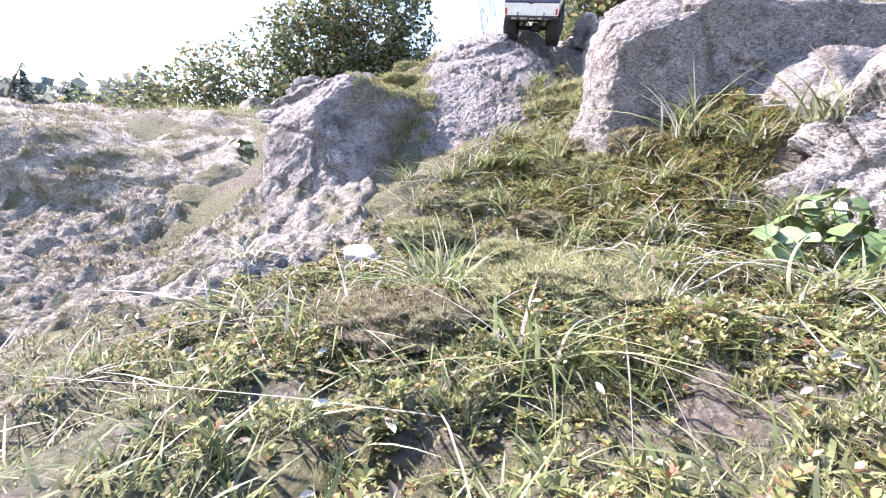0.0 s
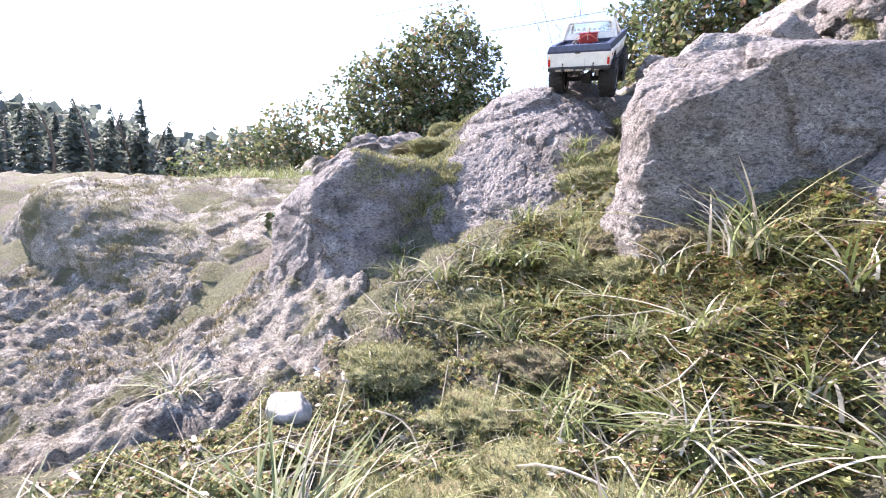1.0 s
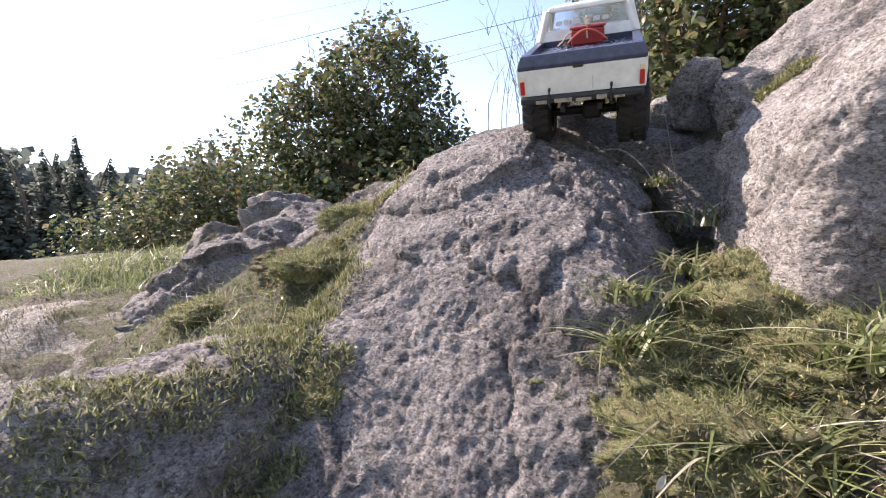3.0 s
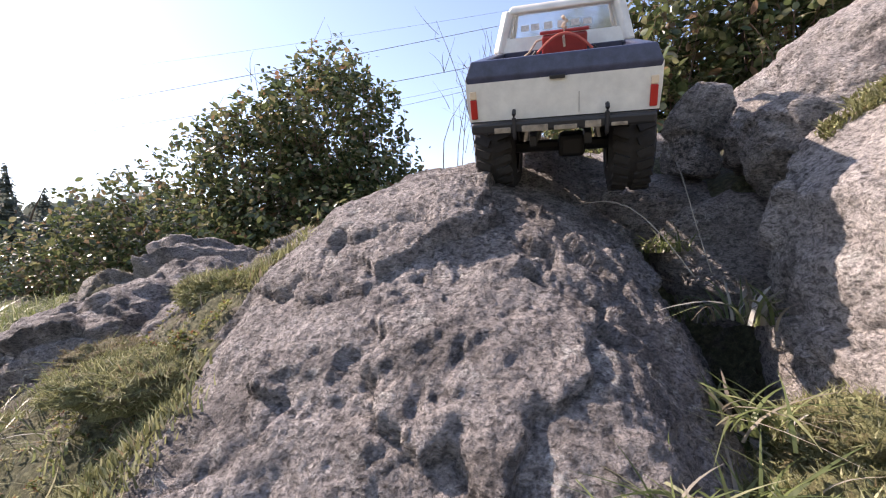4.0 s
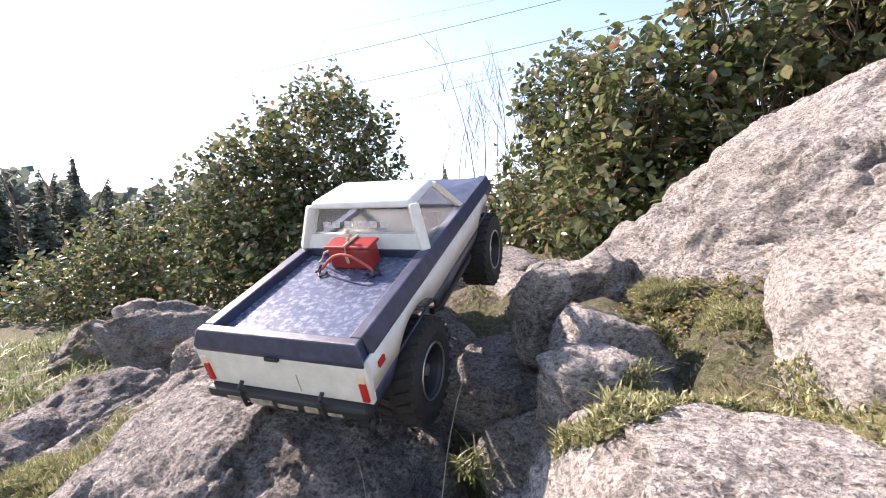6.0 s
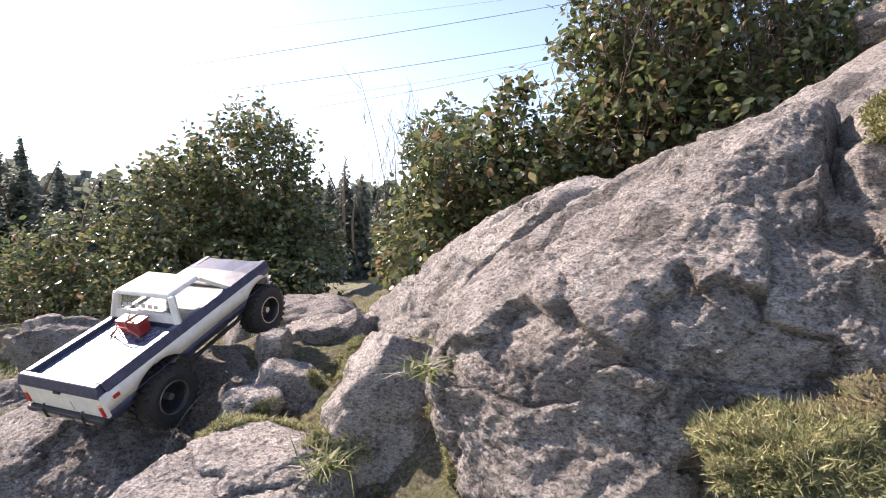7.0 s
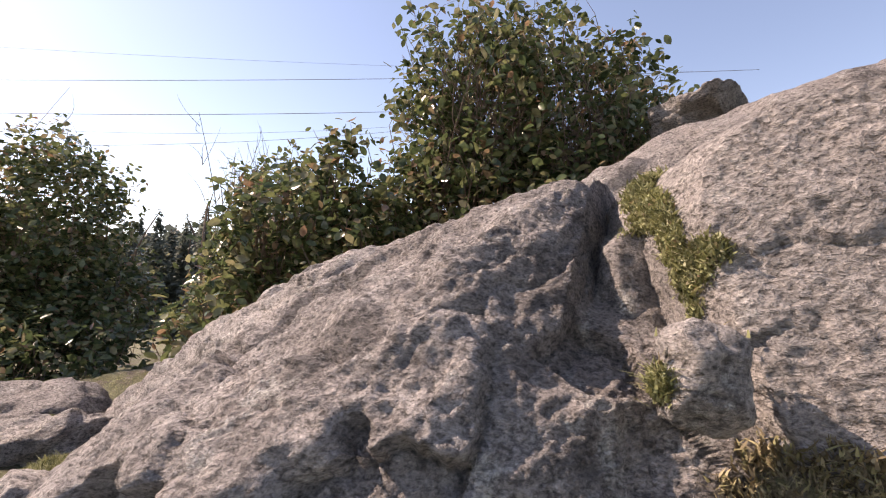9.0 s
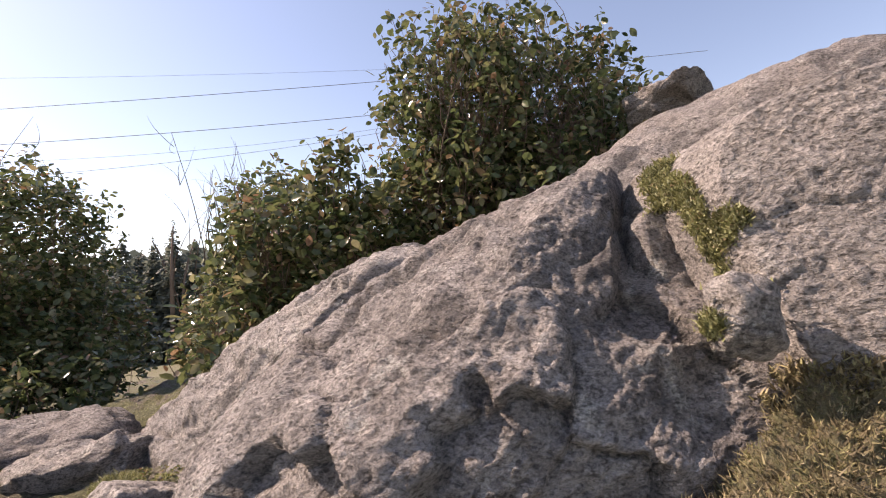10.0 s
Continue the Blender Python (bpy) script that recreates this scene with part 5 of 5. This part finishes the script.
for n, (x, y, length) in enumerate(((0.42, 0.82, 0.10), (0.36, 0.74, 0.09), (0.47, 0.73, 0.10), (0.30, 0.83, 0.08), (0.26, 0.72, 0.08), (0.40, 0.65, 0.10), (0.22, 0.93, 0.07))):
    grass_clump(x, y, 55, length, 230 + n, "tuft of yellowing grass on a mossy bank", 0.45)
for n, (x, y, length) in enumerate(((0.02, 1.02, 0.08), (0.10, 1.04, 0.09), (-0.03, 1.16, 0.08), (0.06, 1.14, 0.07), (0.20, 1.48, 0.09), (0.12, 1.53, 0.07), (0.30, 1.46, 0.09), (0.23, 1.42, 0.08))):
    grass_clump(x, y, 60, length, 250 + n, "upright tuft of bright green grass in a gully", 0.08)
grass_clump(0.16, 1.42, 40, 0.06, 207, "low tuft of green grass", 0.3)
grass_clump(1.17, 1.53, 50, 0.04, 208, "short tuft of green grass", 0.2)
grass_clump(-0.28, 1.30, 40, 0.07, 209, "dry tuft of grass at the foot of a boulder", 0.6)
grass_clump(0.05, 0.34, 50, 0.10, 210, "arching clump of green grass", 0.25)
grass_clump(0.25, 1.74, 46, 0.075, 211, "curled half-dry grass in a shaded cleft", 0.5)
grass_clump(0.28, 1.82, 46, 0.08, 212, "curled half-dry grass in a shaded cleft", 0.6)
grass_clump(0.20, 1.68, 40, 0.06, 213, "curled half-dry grass in a shaded cleft", 0.4)
grass_clump(0.245, 1.985, 60, 0.045, 214, "sunlit tuft of grass under the truck", 0.4)
grass_clump(0.26, 1.93, 40, 0.04, 215, "sunlit tuft of grass under the truck", 0.5)
grass_clump(0.28, 0.95, 50, 0.09, 216, "tall tuft of pale curled grass", 0.6)
grass_clump(0.24, 0.88, 40, 0.08, 217, "bright tuft of grass in dark moss", 0.2)
grass_clump(-0.26, 1.30, 50, 0.06, 218, "dry tuft of grass at the foot of a boulder", 0.5)

grass_clump(0.06, 0.98, 70, 0.10, 219, "bright tuft of grass in the gully", 0.25)
grass_clump(0.20, 1.00, 70, 0.08, 220, "bright tuft of grass in the gully", 0.2)
grass_clump(-0.16, 1.02, 60, 0.07, 221, "half-dry tuft of grass below a boulder", 0.5)
grass_clump(-0.22, 1.18, 60, 0.08, 222, "half-dry tuft of grass below a boulder", 0.45)
grass_clump(0.28, 0.72, 70, 0.085, 223, "dense tuft of green grass", 0.3)
grass_clump(0.20, 0.56, 70, 0.085, 224, "dense tuft of green and dry grass", 0.4)
grass_clump(-0.30, 0.52, 50, 0.08, 225, "low tuft of dry grass on pale ground", 0.6)
grass_clump(-0.45, 0.80, 50, 0.07, 226, "low tuft of dry grass on pale ground", 0.6)
grass_clump(0.02, 1.30, 60, 0.07, 227, "tuft of grass in a shaded gully", 0.4)
grass_clump(0.14, 1.30, 60, 0.08, 228, "tuft of grass in a shaded gully", 0.3)
grass_clump(0.16, 0.40, 80, 0.10, 229, "dense tuft of bright green grass", 0.3)
grass_clump(-0.16, 0.40, 60, 0.09, 230, "tuft of green and dry grass", 0.5)
grass_clump(0.30, 0.42, 70, 0.10, 231, "dense tuft of green and dry grass", 0.4)
for k, (x, y, h) in enumerate(((0.255, 1.60, 0.06), (0.23, 1.63, 0.055), (0.265, 1.57, 0.06), (0.18, 1.60, 0.05), (0.12, 1.56, 0.05), (1.30, 1.50, 0.06), (1.22, 1.50, 0.05), (1.12, 1.50, 0.045), (1.36, 1.52, 0.05), (0.62, 1.74, 0.05), (0.78, 1.70, 0.04))):
    grass_clump(x, y, 50, h, 240 + k, "short tuft of green grass in moss", 0.25)


def weed(x, y, seed):
    """A low broad-leaved plant."""
    rng = np.random.default_rng(seed)
    z = float(max(ground_top(np.array([x]), np.array([y]))[0], rock_top(np.array([x]), np.array([y]))[0])) - 0.01
    root = tagged(new("broadleaf_weed"), "low weed with round bright green leaves", "weed", "weeds")
    root.location = (x, y, z)
    for k in range(26):
        an, r = rng.uniform(0, 6.283), rng.uniform(0.008, 0.055)
        c = np.array([[r * math.cos(an), r * math.sin(an), rng.uniform(0.025, 0.07)]])
        nrm = np.array([[0.5 * math.cos(an), 0.5 * math.sin(an) - 0.2, 0.8]]) + rng.normal(size=(1, 3)) * 0.2
        nrm /= np.linalg.norm(nrm)
        v, f = leaf_cloud(c, nrm, np.array([rng.uniform(0.019, 0.034)]), rng, 0.8)
        ob = new("leaf", mesh_of("leaf", v, f, WEED))
        ob.parent = root
        v, f = [], []
        twig(v, f, (0, 0, 0), c[0], 0.0012, rng, 3)
        ob = new("stalk", mesh_of("stalk", v, f, GREEN))
        ob.parent = root


WEED = plain("bright weed leaf", (0.10, 0.15, 0.055), 0.4, 0, 0.4, 90)
weed(0.36, 0.57, 301)
weed(0.40, 0.52, 302)
weed(0.43, 0.60, 304)
weed(-0.92, 1.62, 303)


def fallen_stalk(a, b, lift, seed):
    t = np.linspace(0, 1, 9)
    x, y = a[0] + (b[0] - a[0]) * t, a[1] + (b[1] - a[1]) * t + 0.012 * np.sin(5 * t + seed)
    z, free = free_ground(x, y, 0.02)
    if not free.all():
        return
    z = np.linspace(z[0], z[-1], 9) * 0.6 + z * 0.4
    pts = [(float(x[k]), float(y[k]), float(z[k] + 0.004 + lift * math.sin(math.pi * t[k]))) for k in range(9)]
    ob = part("dry_stalk", tube(pts, 0.0007 + 0.0003 * (seed % 3), 5), STRAW, None)
    tagged(ob, "long dry stalk lying over the grass", "stalk", "dry stalks")


for n, (a, b, lift) in enumerate((((-0.3, 0.45), (-0.12, 0.78), 0.03), ((-0.45, 0.6), (-0.40, 0.85), 0.05), ((0.05, 0.72), (0.25, 0.62), 0.04), ((-0.18, 1.0), (0.02, 1.24), 0.05), ((0.1, 0.95), (0.30, 0.86), 0.04), ((0.20, 0.50), (0.33, 0.42), 0.03), ((-0.35, 0.95), (-0.15, 0.9), 0.02), ((-0.25, 0.6), (-0.05, 0.72), 0.03))):
    fallen_stalk(a, b, lift, n)
for a, b in (((0.11, 1.90, 0.985), (0.21, 1.765, 0.90)), ((0.2415, 1.961, 1.06), (0.255, 1.82, 0.90))):
    pts = [tuple(Vector(a).lerp(Vector(b), k / 8) + Vector((0.012 * math.sin(2.5 * k / 8 + 9 * a[0]), 0, 0.03 * math.sin(math.pi * k / 8)))) for k in range(9)]
    tagged(part("dry_stalk", tube(pts, 0.0006, 5), STRAW, None), "thin dead stalk leaning in a shaded gully", "stalk", "dry stalks")
rng = np.random.default_rng(9)
for n in range(50):
    x, y = rng.uniform(-0.45, 0.42), rng.uniform(0.38, 1.15)
    an, ln = rng.uniform(0, 3.14), rng.uniform(0.06, 0.17)
    fallen_stalk((x, y), (x + ln * math.cos(an), y + ln * math.sin(an)), rng.uniform(0.0, 0.03), 20 + n)
